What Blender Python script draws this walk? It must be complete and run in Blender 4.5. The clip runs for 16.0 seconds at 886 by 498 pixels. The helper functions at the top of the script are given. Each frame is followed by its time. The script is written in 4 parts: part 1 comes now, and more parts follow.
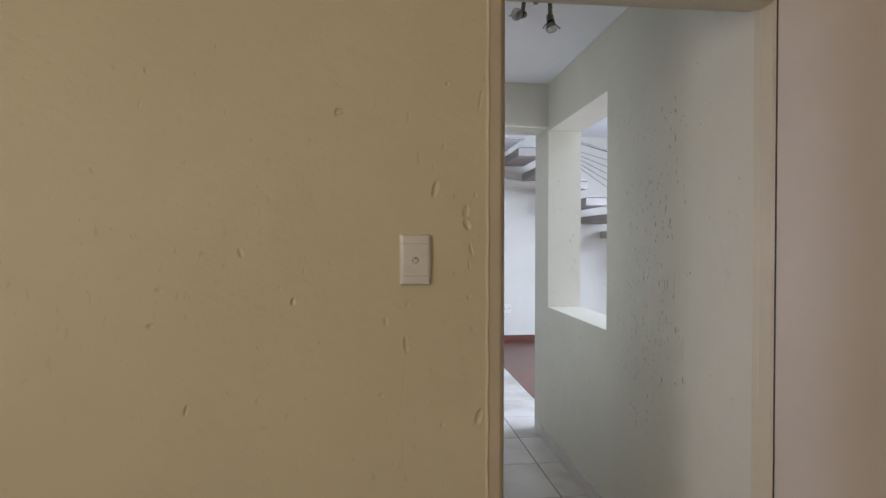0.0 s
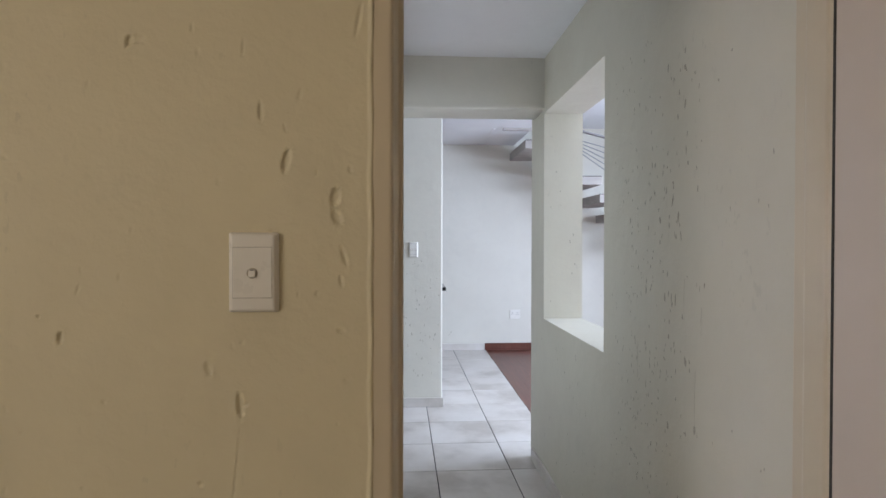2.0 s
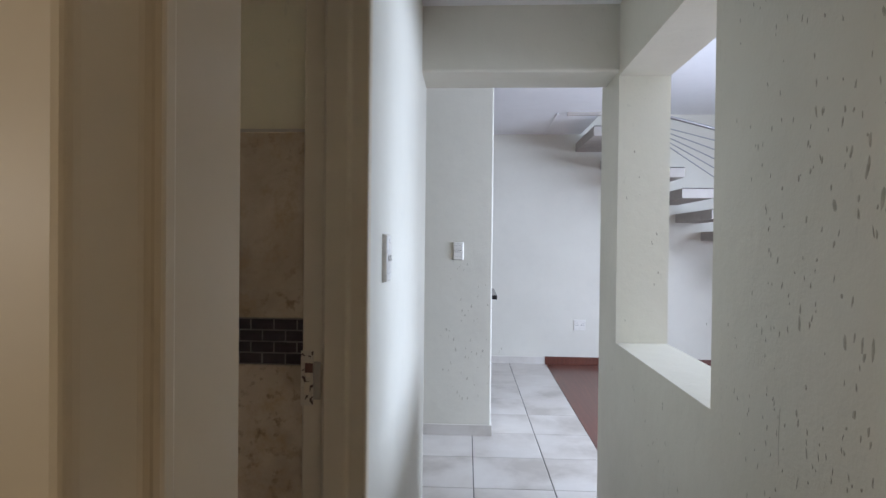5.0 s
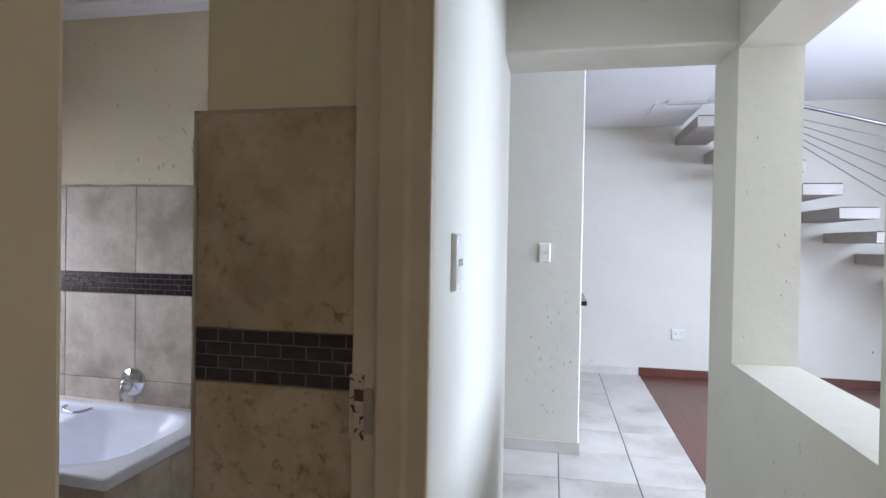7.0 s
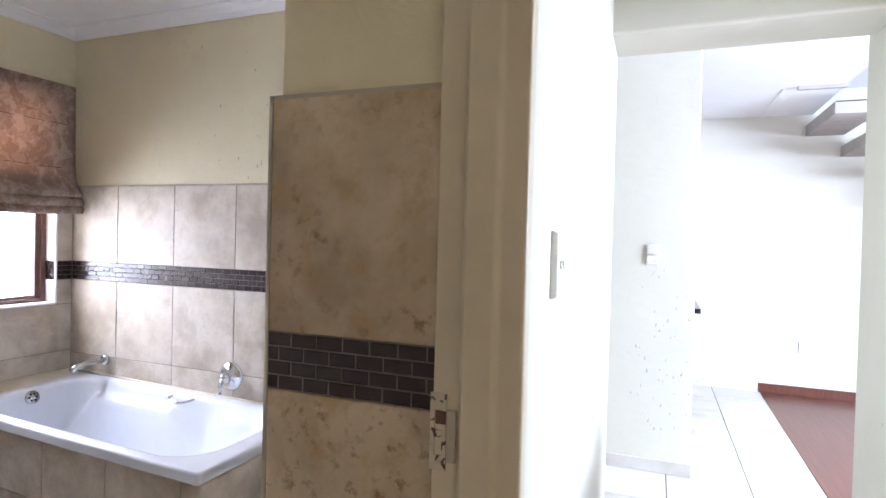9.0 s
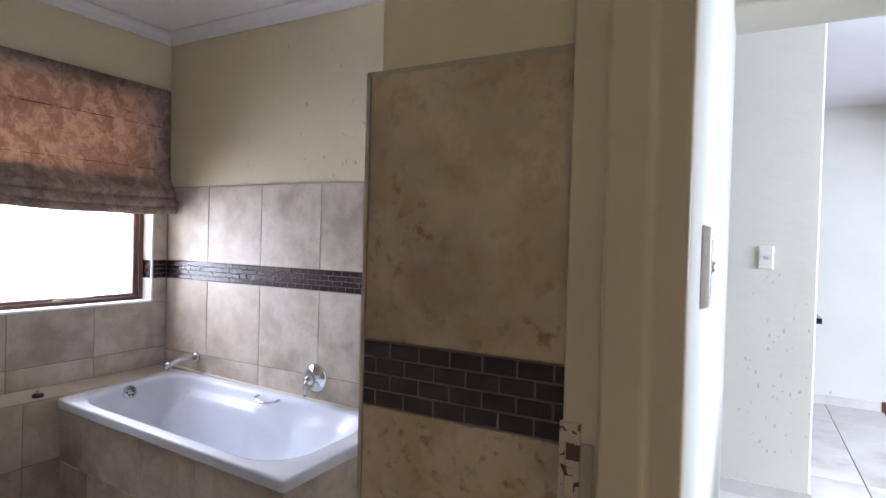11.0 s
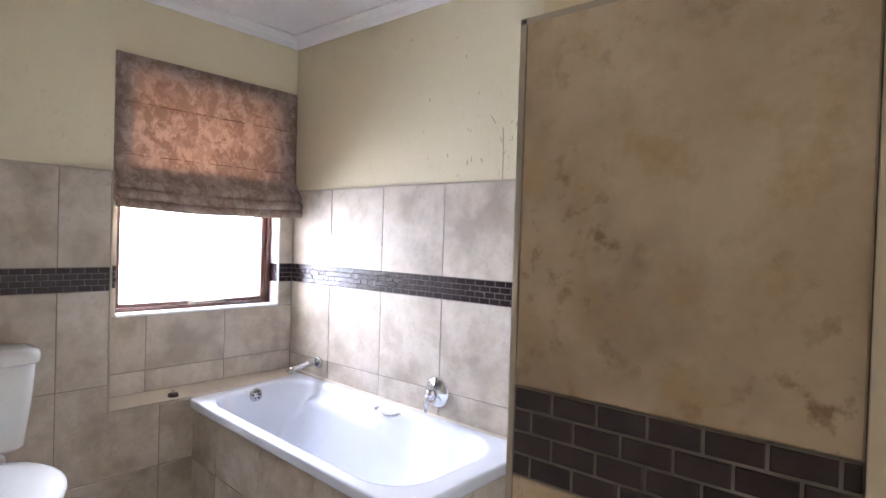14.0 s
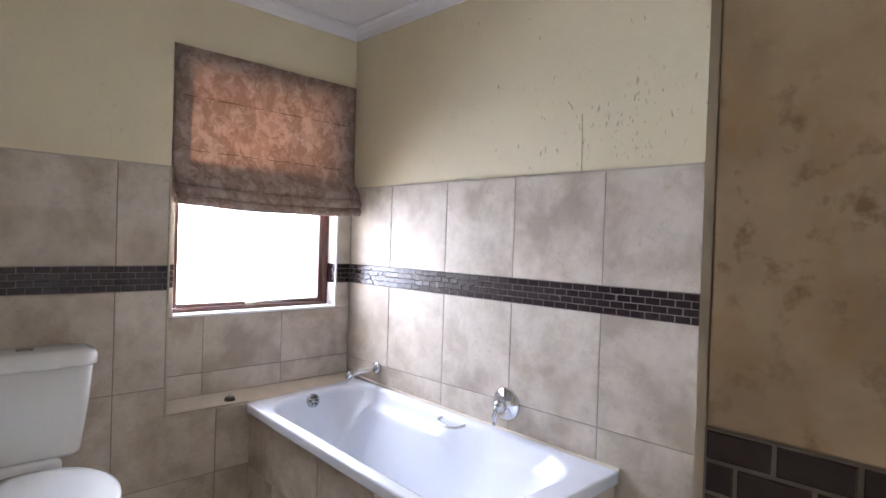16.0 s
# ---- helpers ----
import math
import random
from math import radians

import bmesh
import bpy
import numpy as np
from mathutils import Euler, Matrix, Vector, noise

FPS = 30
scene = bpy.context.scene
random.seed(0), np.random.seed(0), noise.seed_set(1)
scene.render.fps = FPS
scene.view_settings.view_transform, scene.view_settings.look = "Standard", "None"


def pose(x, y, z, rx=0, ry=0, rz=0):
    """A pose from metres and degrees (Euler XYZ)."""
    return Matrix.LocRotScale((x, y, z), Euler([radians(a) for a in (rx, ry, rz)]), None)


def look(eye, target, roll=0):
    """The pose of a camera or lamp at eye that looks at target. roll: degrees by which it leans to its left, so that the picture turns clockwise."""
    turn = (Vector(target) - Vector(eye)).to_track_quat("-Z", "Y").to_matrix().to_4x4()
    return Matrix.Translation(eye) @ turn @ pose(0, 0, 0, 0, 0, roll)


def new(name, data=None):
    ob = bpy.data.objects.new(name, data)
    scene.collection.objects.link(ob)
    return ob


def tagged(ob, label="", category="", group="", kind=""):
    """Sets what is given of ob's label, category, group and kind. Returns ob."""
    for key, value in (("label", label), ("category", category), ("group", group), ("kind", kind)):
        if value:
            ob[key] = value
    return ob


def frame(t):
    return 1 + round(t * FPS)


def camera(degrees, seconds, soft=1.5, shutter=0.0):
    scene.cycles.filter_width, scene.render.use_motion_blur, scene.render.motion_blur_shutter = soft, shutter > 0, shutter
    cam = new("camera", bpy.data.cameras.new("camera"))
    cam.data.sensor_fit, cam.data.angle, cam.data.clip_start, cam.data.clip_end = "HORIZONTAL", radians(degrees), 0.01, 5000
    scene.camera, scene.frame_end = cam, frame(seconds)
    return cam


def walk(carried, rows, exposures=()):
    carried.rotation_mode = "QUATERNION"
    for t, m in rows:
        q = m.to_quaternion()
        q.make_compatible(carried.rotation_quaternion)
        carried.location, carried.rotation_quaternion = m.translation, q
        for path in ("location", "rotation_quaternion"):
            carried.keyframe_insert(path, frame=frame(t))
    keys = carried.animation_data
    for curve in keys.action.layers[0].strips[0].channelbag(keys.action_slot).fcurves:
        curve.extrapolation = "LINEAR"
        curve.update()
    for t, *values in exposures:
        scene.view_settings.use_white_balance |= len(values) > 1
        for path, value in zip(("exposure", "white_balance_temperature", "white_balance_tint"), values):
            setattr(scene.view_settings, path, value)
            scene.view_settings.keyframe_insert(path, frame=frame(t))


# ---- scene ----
cam = camera(75.8, 16.0)
PATH = [
    (0, (0.086, 0.612, 1.379), (0.291, 2.601, 1.355), 0.1),
    (0.5, (0.178, 0.736, 1.391), (0.37, 2.726, 1.366), 0.0),
    (1, (0.265, 0.876, 1.386), (0.442, 2.868, 1.364), 0.2),
    (1.5, (0.356, 0.992, 1.385), (0.505, 2.987, 1.365), 0.1),
    (2, (0.409, 1.111, 1.383), (0.529, 3.108, 1.36), 0.1),
    (2.5, (0.456, 1.258, 1.382), (0.549, 3.256, 1.361), 0.3),
    (3, (0.487, 1.393, 1.386), (0.555, 3.392, 1.362), 0.4),
    (3.5, (0.499, 1.506, 1.385), (0.537, 3.506, 1.363), 0.4),
    (6, (0.577, 1.948, 1.378), (0.331, 3.933, 1.357), 0.9),
    (6.5, (0.563, 1.997, 1.38), (0.239, 3.97, 1.359), 1.0),
    (7, (0.549, 2.051, 1.382), (0.145, 4.01, 1.357), 1.0),
    (7.5, (0.548, 2.105, 1.381), (0.045, 4.041, 1.354), 1.2),
    (8, (0.543, 2.141, 1.387), (-0.046, 4.052, 1.356), 1.3),
    (8.5, (0.535, 2.169, 1.383), (-0.128, 4.055, 1.351), 1.4),
    (9, (0.517, 2.195, 1.379), (-0.21, 4.058, 1.347), 1.5),
    (11.5, (0.367, 2.327, 1.368), (-0.66, 4.043, 1.337), 1.7),
    (12, (0.337, 2.353, 1.371), (-0.755, 4.028, 1.341), 1.8),
    (12.5, (0.312, 2.378, 1.376), (-0.84, 4.013, 1.344), 1.8),
    (13, (0.283, 2.412, 1.372), (-0.925, 4.005, 1.34), 1.8),
    (13.5, (0.256, 2.441, 1.372), (-1.002, 3.996, 1.34), 1.8),
    (14, (0.225, 2.47, 1.373), (-1.074, 3.99, 1.34), 1.8),
    (14.5, (0.193, 2.493, 1.37), (-1.144, 3.98, 1.337), 1.7),
    (15, (0.147, 2.516, 1.365), (-1.229, 3.968, 1.334), 1.8),
    (15.5, (0.084, 2.518, 1.362), (-1.307, 3.954, 1.331), 1.9),
    (16, (0.045, 2.552, 1.349), (-1.38, 3.955, 1.323), 1.9),
]
EXPOSURES = [(0, -0.16), (2.0, -0.16), (2.5, -0.22), (3.5, -0.32), (6, -0.22), (7, 0.04), (8, 0.66), (9, 1.06), (11.5, 0.42), (12.5, 0.80), (14, 1.22), (15, 1.16), (16, 0.94)]
walk(cam, [(t, look(eye, target, roll)) for t, eye, target, roll in PATH], EXPOSURES)

# ---- world and lights ----
world = bpy.data.worlds.new("sky")
scene.world = world
world.use_nodes = True
wn = world.node_tree.nodes
sky = wn.new("ShaderNodeTexSky")
sky.sky_type = 'NISHITA'
sky.sun_disc = False
sky.sun_elevation, sky.sun_rotation = radians(55), radians(200)
world.node_tree.links.new(sky.outputs[0], wn["Background"].inputs[0])
wn["Background"].inputs[1].default_value = 0.1


def window_light(name, place, target, width, height, power, colour, spread=180):
    """An area lamp in a window's opening, standing in for the sky's light."""
    data = bpy.data.lights.new(name, 'AREA')
    data.shape, data.size, data.size_y, data.energy, data.color = 'RECTANGLE', width, height, power, colour
    data.spread = radians(spread)
    ob = new(name, data)
    ob.matrix_world = look(place, target)
    return ob


window_light("bathroom_window_light", (-2.88, 3.94, 1.56), (0, 2.95, 1.25), 1.3, 1.7, 88, (0.835, 0.89, 1.11), 160)
window_light("lounge_window_light", (4.50, 4.8, 1.66), (0, 4.8, 0.50), 3.2, 1.25, 290, (0.72, 0.86, 1.12), 170)
window_light("bedroom_window_light", (-2.68, -0.9, 1.5), (0, -0.9, 1.5), 2.0, 1.2, 59, (1.0, 0.885, 0.77))

# ---- materials ----


class Nodes:
    """A small wrapper to lay out a node material."""

    def __init__(self, name, rough=0.6, metal=0.0, spec=0.5):
        self.mat = bpy.data.materials.new(name)
        self.mat.use_nodes = True
        self.tree = self.mat.node_tree
        self.bsdf = self.tree.nodes["Principled BSDF"]
        self.bsdf.inputs["Roughness"].default_value = rough
        self.bsdf.inputs["Metallic"].default_value = metal
        self.bsdf.inputs["Specular IOR Level"].default_value = spec

    def add(self, kind, **sockets):
        node = self.tree.nodes.new(kind)
        for key, value in sockets.items():
            node.inputs[key.replace("_", " ")].default_value = value
        return node

    def link(self, a, b):
        self.tree.links.new(a, b)

    def where(self, scale=(1, 1, 1), spread=0.0):
        """World position, stretched, and shifted from object to object."""
        geo = self.add("ShaderNodeNewGeometry")
        mapping = self.add("ShaderNodeMapping")
        mapping.inputs["Scale"].default_value = scale
        self.link(geo.outputs["Position"], mapping.inputs["Vector"])
        if spread:
            info = self.add("ShaderNodeObjectInfo")
            mul = self.add("ShaderNodeMath")
            mul.operation = 'MULTIPLY'
            mul.inputs[1].default_value = spread
            self.link(info.outputs["Random"], mul.inputs[0])
            self.link(mul.outputs[0], mapping.inputs["Location"])
        return mapping.outputs[0]

    def noise(self, vector, scale, detail=4.0, rough=0.55, distort=0.0):
        n = self.add("ShaderNodeTexNoise", Scale=scale, Detail=detail, Roughness=rough, Distortion=distort)
        self.link(vector, n.inputs["Vector"])
        return n.outputs["Fac"]

    def ramp(self, fac, *stops):
        r = self.add("ShaderNodeValToRGB")
        el = r.color_ramp.elements
        while len(el) < len(stops):
            el.new(0.5)
        for e, (at, c) in zip(el, stops):
            e.position, e.color = at, (*c, 1)
        self.link(fac, r.inputs[0])
        return r.outputs["Color"]

    def mix(self, fac, a, b, mode='MIX'):
        m = self.add("ShaderNodeMix")
        m.data_type, m.blend_type = 'RGBA', mode
        for value, slot in ((fac, m.inputs[0]), (a, m.inputs[6]), (b, m.inputs[7])):
            if isinstance(value, (int, float)):
                slot.default_value = value
            elif isinstance(value, tuple):
                slot.default_value = (*value, 1)
            else:
                self.link(value, slot)
        return m.outputs[2]

    def colour(self, c):
        if isinstance(c, tuple):
            self.bsdf.inputs["Base Color"].default_value = (*c, 1)
        else:
            self.link(c, self.bsdf.inputs["Base Color"])

    def bump(self, height, strength, distance, before=None):
        b = self.add("ShaderNodeBump", Strength=strength, Distance=distance)
        self.link(height, b.inputs["Height"])
        if before is not None:
            self.link(before, b.inputs["Normal"])
        return b.outputs[0]

    def relief(self, normal):
        self.link(normal, self.bsdf.inputs["Normal"])


BLACK, WHITE = (0, 0, 0), (1, 1, 1)


def paint(name, base, dark, speck=0.0, rough=0.55, trowel=0.25, zone_at=0.46):
    """Painted plaster: cloudy tone, trowelled relief and sparse upright knocks."""
    n = Nodes(name, rough, spec=0.35)
    p = n.where()
    cloud = n.noise(p, 1.3, 5)
    grime = n.noise(p, 9, 6, 0.65)
    col = n.mix(n.ramp(cloud, (0.35, BLACK), (0.7, WHITE)), base, dark)
    col = n.mix(n.ramp(grime, (0.5, BLACK), (0.85, (0.35, 0.35, 0.35))), col, tuple(c * 0.86 for c in base))
    fine = n.noise(p, 120, 3)
    wavy = n.noise(p, 7, 3)
    normal = n.bump(wavy, trowel, 0.03)
    normal = n.bump(fine, 0.18, 0.004, normal)
    if speck:
        v = n.where((1, 1, 0.45))
        zone = n.ramp(n.noise(p, 1.7, 2), (zone_at, BLACK), (zone_at + 0.14, WHITE))
        spots = n.ramp(n.noise(v, 58, 2, 0.55), (0.65, BLACK), (0.69, WHITE))
        chip = n.mix(1.0, spots, zone, 'MULTIPLY')
        col = n.mix(n.mix(1.0, chip, (speck,) * 3, 'MULTIPLY'), col, tuple(c * 0.5 for c in base))
        normal = n.bump(chip, -1.0, 0.006, normal)
    n.colour(col)
    n.relief(normal)
    return n.mat


def plain(name, base, rough=0.4, metal=0.0, vary=0.12, scale=14.0, spec=0.5, relief=0.05):
    n = Nodes(name, rough, metal, spec)
    p = n.where(spread=20)
    tone = n.noise(p, scale, 5)
    n.colour(n.mix(n.ramp(tone, (0.35, BLACK), (0.75, WHITE)), base, tuple(c * (1 - vary) for c in base)))
    n.link(n.ramp(n.noise(p, scale * 2.3, 4), (0.3, (rough * 0.8,) * 3), (0.7, (min(1, rough * 1.2),) * 3)), n.bsdf.inputs["Roughness"])
    if relief:
        n.relief(n.bump(n.noise(p, scale * 9, 3), relief, 0.002))
    return n.mat


def tile_stuff(name, light, mid, dark, rough, scale, pitted=0.65, gloss=0.22):
    """Glazed stone-look tile with clouds that change from tile to tile."""
    n = Nodes(name, rough, spec=gloss)
    p = n.where(spread=37)
    cloud = n.noise(p, scale, 6, 0.58, 0.15)
    blot = n.noise(p, scale * (1.9 if pitted else 3.4), 5, 0.6, 0.3)
    rusty = n.noise(p, scale * 4.6, 5, 0.66)
    pits = n.noise(p, scale * 11, 4, 0.66)
    patch = n.ramp(n.noise(p, scale * 1.1, 4, 0.6), (0.40, BLACK), (0.58, WHITE))
    col = n.ramp(cloud, (0.36, dark), (0.5, mid), (0.64, light))
    col = n.mix(n.ramp(blot, (0.47, BLACK), (0.65 if pitted else 0.72, (0.60 if pitted else 0.08,) * 3)), col, tuple(c * k for c, k in zip(mid, (0.75, 0.71, 0.66))))
    col = n.mix(n.ramp(rusty, (0.50, BLACK), (0.66, (pitted * 1.3,) * 3)), col, tuple(c * k for c, k in zip(mid, (0.78, 0.66, 0.50))))
    col = n.mix(n.mix(1.0, n.ramp(pits, (0.55, BLACK), (0.68, (min(1, pitted * 1.7),) * 3)), patch, 'MULTIPLY'), col, tuple(c * k for c, k in zip(dark, (0.66, 0.58, 0.48))))
    n.colour(col)
    sway = 0.3 if pitted else 0.04
    n.link(n.ramp(blot, (0.3, (rough * (1 - sway),) * 3), (0.7, (rough * (1 + sway),) * 3)), n.bsdf.inputs["Roughness"])
    n.relief(n.bump(n.noise(p, 24, 4), 0.06 if pitted else 0.02, 0.004))
    return n.mat


M = dict(
    cream=paint("cream_paint", (0.72, 0.645, 0.46), (0.67, 0.595, 0.42), 0.2, trowel=0.18, zone_at=0.50),
    hall=paint("hall_paint", (0.71, 0.68, 0.60), (0.66, 0.63, 0.55), 0.15, trowel=0.12, zone_at=0.55),
    rough=paint("knocked_hall_paint", (0.68, 0.645, 0.545), (0.625, 0.588, 0.488), 0.2, trowel=0.14, zone_at=0.50),
    lounge=paint("lounge_paint", (0.72, 0.69, 0.62), (0.67, 0.64, 0.57), 0, trowel=0.10),
    ceiling=paint("ceiling_paint", (0.84, 0.83, 0.84), (0.80, 0.79, 0.80), 0, 0.7, 0.1),
    tile=tile_stuff("wall_tile_glaze", (0.60, 0.537, 0.463), (0.52, 0.457, 0.382), (0.37, 0.312, 0.252), 0.54, 4.0, 0.15, 0.19),
    # the wall tile again, browned in its colours for warm bounced light on the nib
    warm_lit_tile=tile_stuff("warm_lit_wall_tile_glaze", (0.63, 0.518, 0.39), (0.55, 0.445, 0.325), (0.335, 0.252, 0.178), 0.55, 3.0, 0.50, 0.16),
    floor_tile=tile_stuff("floor_tile_glaze", (0.67, 0.63, 0.59), (0.60, 0.555, 0.51), (0.45, 0.405, 0.36), 0.33, 2.0, 0.0, 0.5),
    grout=plain("grout", (0.25, 0.215, 0.18), 0.85, vary=0.3),
    dark_grout=plain("dark_floor_grout", (0.075, 0.065, 0.056), 0.85, vary=0.3),
    mosaic=plain("brown_mosaic_glaze", (0.036, 0.021, 0.023), 0.22, vary=0.4, scale=30, spec=0.42),
    mosaic_grout=plain("pale_mosaic_grout", (0.165, 0.14, 0.13), 0.8, vary=0.2),
    frame=plain("cream_enamel_frame", (0.65, 0.56, 0.42), 0.38, vary=0.1, scale=5),
    leaf=plain("beige_door_enamel", (0.64, 0.555, 0.48), 0.45, vary=0.06, scale=3),
    switch=plain("white_switch_plastic", (0.80, 0.77, 0.72), 0.3, vary=0.05),
    joint=plain("grey_plastic_joint", (0.30, 0.28, 0.26), 0.7),
    gap=plain("dark_gap", (0.05, 0.045, 0.04), 0.9),
    enamel=plain("white_bath_enamel", (0.68, 0.70, 0.755), 0.18, vary=0.02, relief=0),
    china=plain("white_china", (0.77, 0.77, 0.75), 0.1, vary=0.03, relief=0),
    chrome=plain("chrome", (0.62, 0.63, 0.65), 0.08, 1.0, vary=0.05, relief=0),
    steel=plain("brushed_steel", (0.42, 0.42, 0.43), 0.35, 1.0, vary=0.15),
    olive=plain("aged_brass_lamp_metal", (0.30, 0.28, 0.21), 0.45, 0.6, vary=0.3),
    timber=plain("red_brown_window_timber", (0.12, 0.045, 0.03), 0.35, vary=0.4, scale=22),
    tread=plain("grey_tread_screed", (0.42, 0.38, 0.35), 0.7, vary=0.15, scale=6),
    ledge=plain("pale_ledge_tile", (0.62, 0.55, 0.45), 0.4, vary=0.15, scale=7),
    trim=plain("greige_tile_trim", (0.42, 0.365, 0.29), 0.4),
    granite=plain("black_granite", (0.02, 0.02, 0.022), 0.15, vary=0.6, scale=120),
    cabinet=plain("white_cabinet_board", (0.78, 0.77, 0.74), 0.35, vary=0.04),
    crack=plain("crack_in_plaster", (0.34, 0.28, 0.18), 0.9, vary=0.4, scale=90),
    # next three: plaster with the shade and dirt of hollows put into its colour
    soft=plain("softly_shaded_plaster", (0.57, 0.53, 0.44), 0.9, vary=0.3, scale=90),
    knock=plain("shaded_knock_plaster", (0.49, 0.45, 0.36), 0.9, vary=0.35, scale=90),
    chip=plain("shaded_cream_plaster", (0.57, 0.50, 0.345), 0.9, vary=0.4, scale=90),
    rubber=plain("dark_brown_rubber", (0.06, 0.035, 0.025), 0.6),
    brick=plain("outside_ground", (0.30, 0.26, 0.20), 0.9, vary=0.3),
)


def wood_floor():
    n = Nodes("red_brown_floor_boards", 0.33)
    p = n.where((14, 0.8, 1), spread=9)
    grain = n.noise(p, 3.0, 6, 0.65, 0.6)
    tone = n.noise(n.where((1, 1, 1), spread=9), 2.0, 2)
    col = n.ramp(grain, (0.3, (0.10, 0.030, 0.020)), (0.7, (0.17, 0.055, 0.036)))
    n.colour(n.mix(n.ramp(tone, (0.3, BLACK), (0.75, (0.4,) * 3)), col, (0.10, 0.034, 0.022)))
    n.relief(n.bump(grain, 0.12, 0.002))
    return n.mat


def blind_cloth():
    """Brown damask with a scrolling leaf figure; daylight comes through it."""
    n = Nodes("brown_damask_cloth", 0.8, spec=0.2)
    p = n.where((1, 1, 0.85))
    wob = n.noise(p, 10, 3, 0.55, 1.0)
    leafy = n.noise(p, 26, 3, 0.6, 0.9)
    figure = n.mix(0.5, n.ramp(wob, (0.47, BLACK), (0.53, WHITE)), n.ramp(leafy, (0.46, BLACK), (0.54, WHITE)))
    col = n.ramp(figure, (0.2, (0.37, 0.275, 0.23)), (0.5, (0.45, 0.35, 0.30)), (0.9, (0.555, 0.45, 0.395)))
    weave = n.noise(n.where((1, 1, 1)), 420, 2)
    n.colour(col)
    n.relief(n.bump(weave, 0.3, 0.001))
    thin = n.add("ShaderNodeBsdfTranslucent")
    n.link(n.mix(1.0, col, (0.60, 0.48, 0.37), 'MULTIPLY'), thin.inputs["Color"])
    blend = n.add("ShaderNodeMixShader", Fac=0.34)
    out = n.tree.nodes["Material Output"]
    n.link(n.bsdf.outputs[0], blend.inputs[1])
    n.link(thin.outputs[0], blend.inputs[2])
    n.link(blend.outputs[0], out.inputs["Surface"])
    return n.mat


def pane_glass():
    n = Nodes("window_glass", 0.02)
    n.bsdf.inputs["Transmission Weight"].default_value = 1.0
    n.bsdf.inputs["IOR"].default_value = 1.1
    n.colour((0.97, 0.98, 0.98))
    return n.mat


def rusted_paint():
    """Cream paint flaking off brown rust."""
    n = Nodes("rusted_cream_paint", 0.5)
    flakes = n.noise(n.where(), 48, 3, 0.6, 0.8)
    n.colour(n.mix(n.ramp(flakes, (0.53, BLACK), (0.57, WHITE)), (0.58, 0.51, 0.40), (0.075, 0.04, 0.028)))
    n.relief(n.bump(flakes, 0.4, 0.001))
    return n.mat


def lamp_glass():
    n = Nodes("pale_lamp_glass", 0.12)
    n.bsdf.inputs["Transmission Weight"].default_value = 0.6
    n.bsdf.inputs["IOR"].default_value = 1.15
    n.colour((0.92, 0.91, 0.90))
    return n.mat


M["rust"], M["bulb"] = rusted_paint(), lamp_glass()
M["boards"], M["cloth"], M["glass"] = wood_floor(), blind_cloth(), pane_glass()

# ---- building blocks ----


def link_mesh(name, bm, material, parent=None, label="", smooth=False):
    mesh = bpy.data.meshes.new(name)
    bmesh.ops.recalc_face_normals(bm, faces=bm.faces)
    bm.to_mesh(mesh)
    bm.free()
    mesh.materials.append(M[material])
    if smooth:
        for p in mesh.polygons:
            p.use_smooth = True
    ob = new(name, mesh)
    if parent is not None:
        ob.parent = parent
    if label:
        tagged(ob, label)
    return ob


def part(name, bm, material, parent, label="", smooth=False):
    return link_mesh(name, bm, material, parent, label, smooth)


def box(x0, x1, y0, y1, z0, z1, bevel=0.0, seg=2):
    bm = bmesh.new()
    bmesh.ops.create_cube(bm, size=1, matrix=Matrix.LocRotScale(((x0 + x1) / 2, (y0 + y1) / 2, (z0 + z1) / 2), None, (x1 - x0, y1 - y0, z1 - z0)))
    if bevel:
        bmesh.ops.bevel(bm, geom=bm.edges[:], offset=bevel, segments=seg, profile=0.5, affect='EDGES')
    return bm


def join(*bms):
    """Join several bmeshes into the first."""
    first = bms[0]
    for other in bms[1:]:
        tmp = bpy.data.meshes.new("tmp")
        other.to_mesh(tmp)
        other.free()
        first.from_mesh(tmp)
        bpy.data.meshes.remove(tmp)
    return first


def rod(a, b, r, seg=12, r2=None):
    a, b = Vector(a), Vector(b)
    bm = bmesh.new()
    turn = (b - a).to_track_quat('Z', 'Y').to_matrix().to_4x4()
    bmesh.ops.create_cone(bm, cap_ends=True, segments=seg, radius1=r, radius2=r if r2 is None else r2, depth=(b - a).length,
                          matrix=Matrix.Translation((a + b) / 2) @ turn)
    return bm


def tube(points, r, seg=10):
    """A round bar along a line of points."""
    bm = bmesh.new()
    pts = [Vector(p) for p in points]
    rings = []
    for i, p in enumerate(pts):
        d = (pts[min(i + 1, len(pts) - 1)] - pts[max(i - 1, 0)]).normalized()
        q = d.to_track_quat('Z', 'Y')
        rings.append([bm.verts.new(p + q @ Vector((r * math.cos(k * math.tau / seg), r * math.sin(k * math.tau / seg), 0))) for k in range(seg)])
    for a, b in zip(rings, rings[1:]):
        for k in range(seg):
            bm.faces.new((a[k], a[(k + 1) % seg], b[(k + 1) % seg], b[k]))
    bm.faces.new(rings[0])
    bm.faces.new(rings[-1])
    return bm


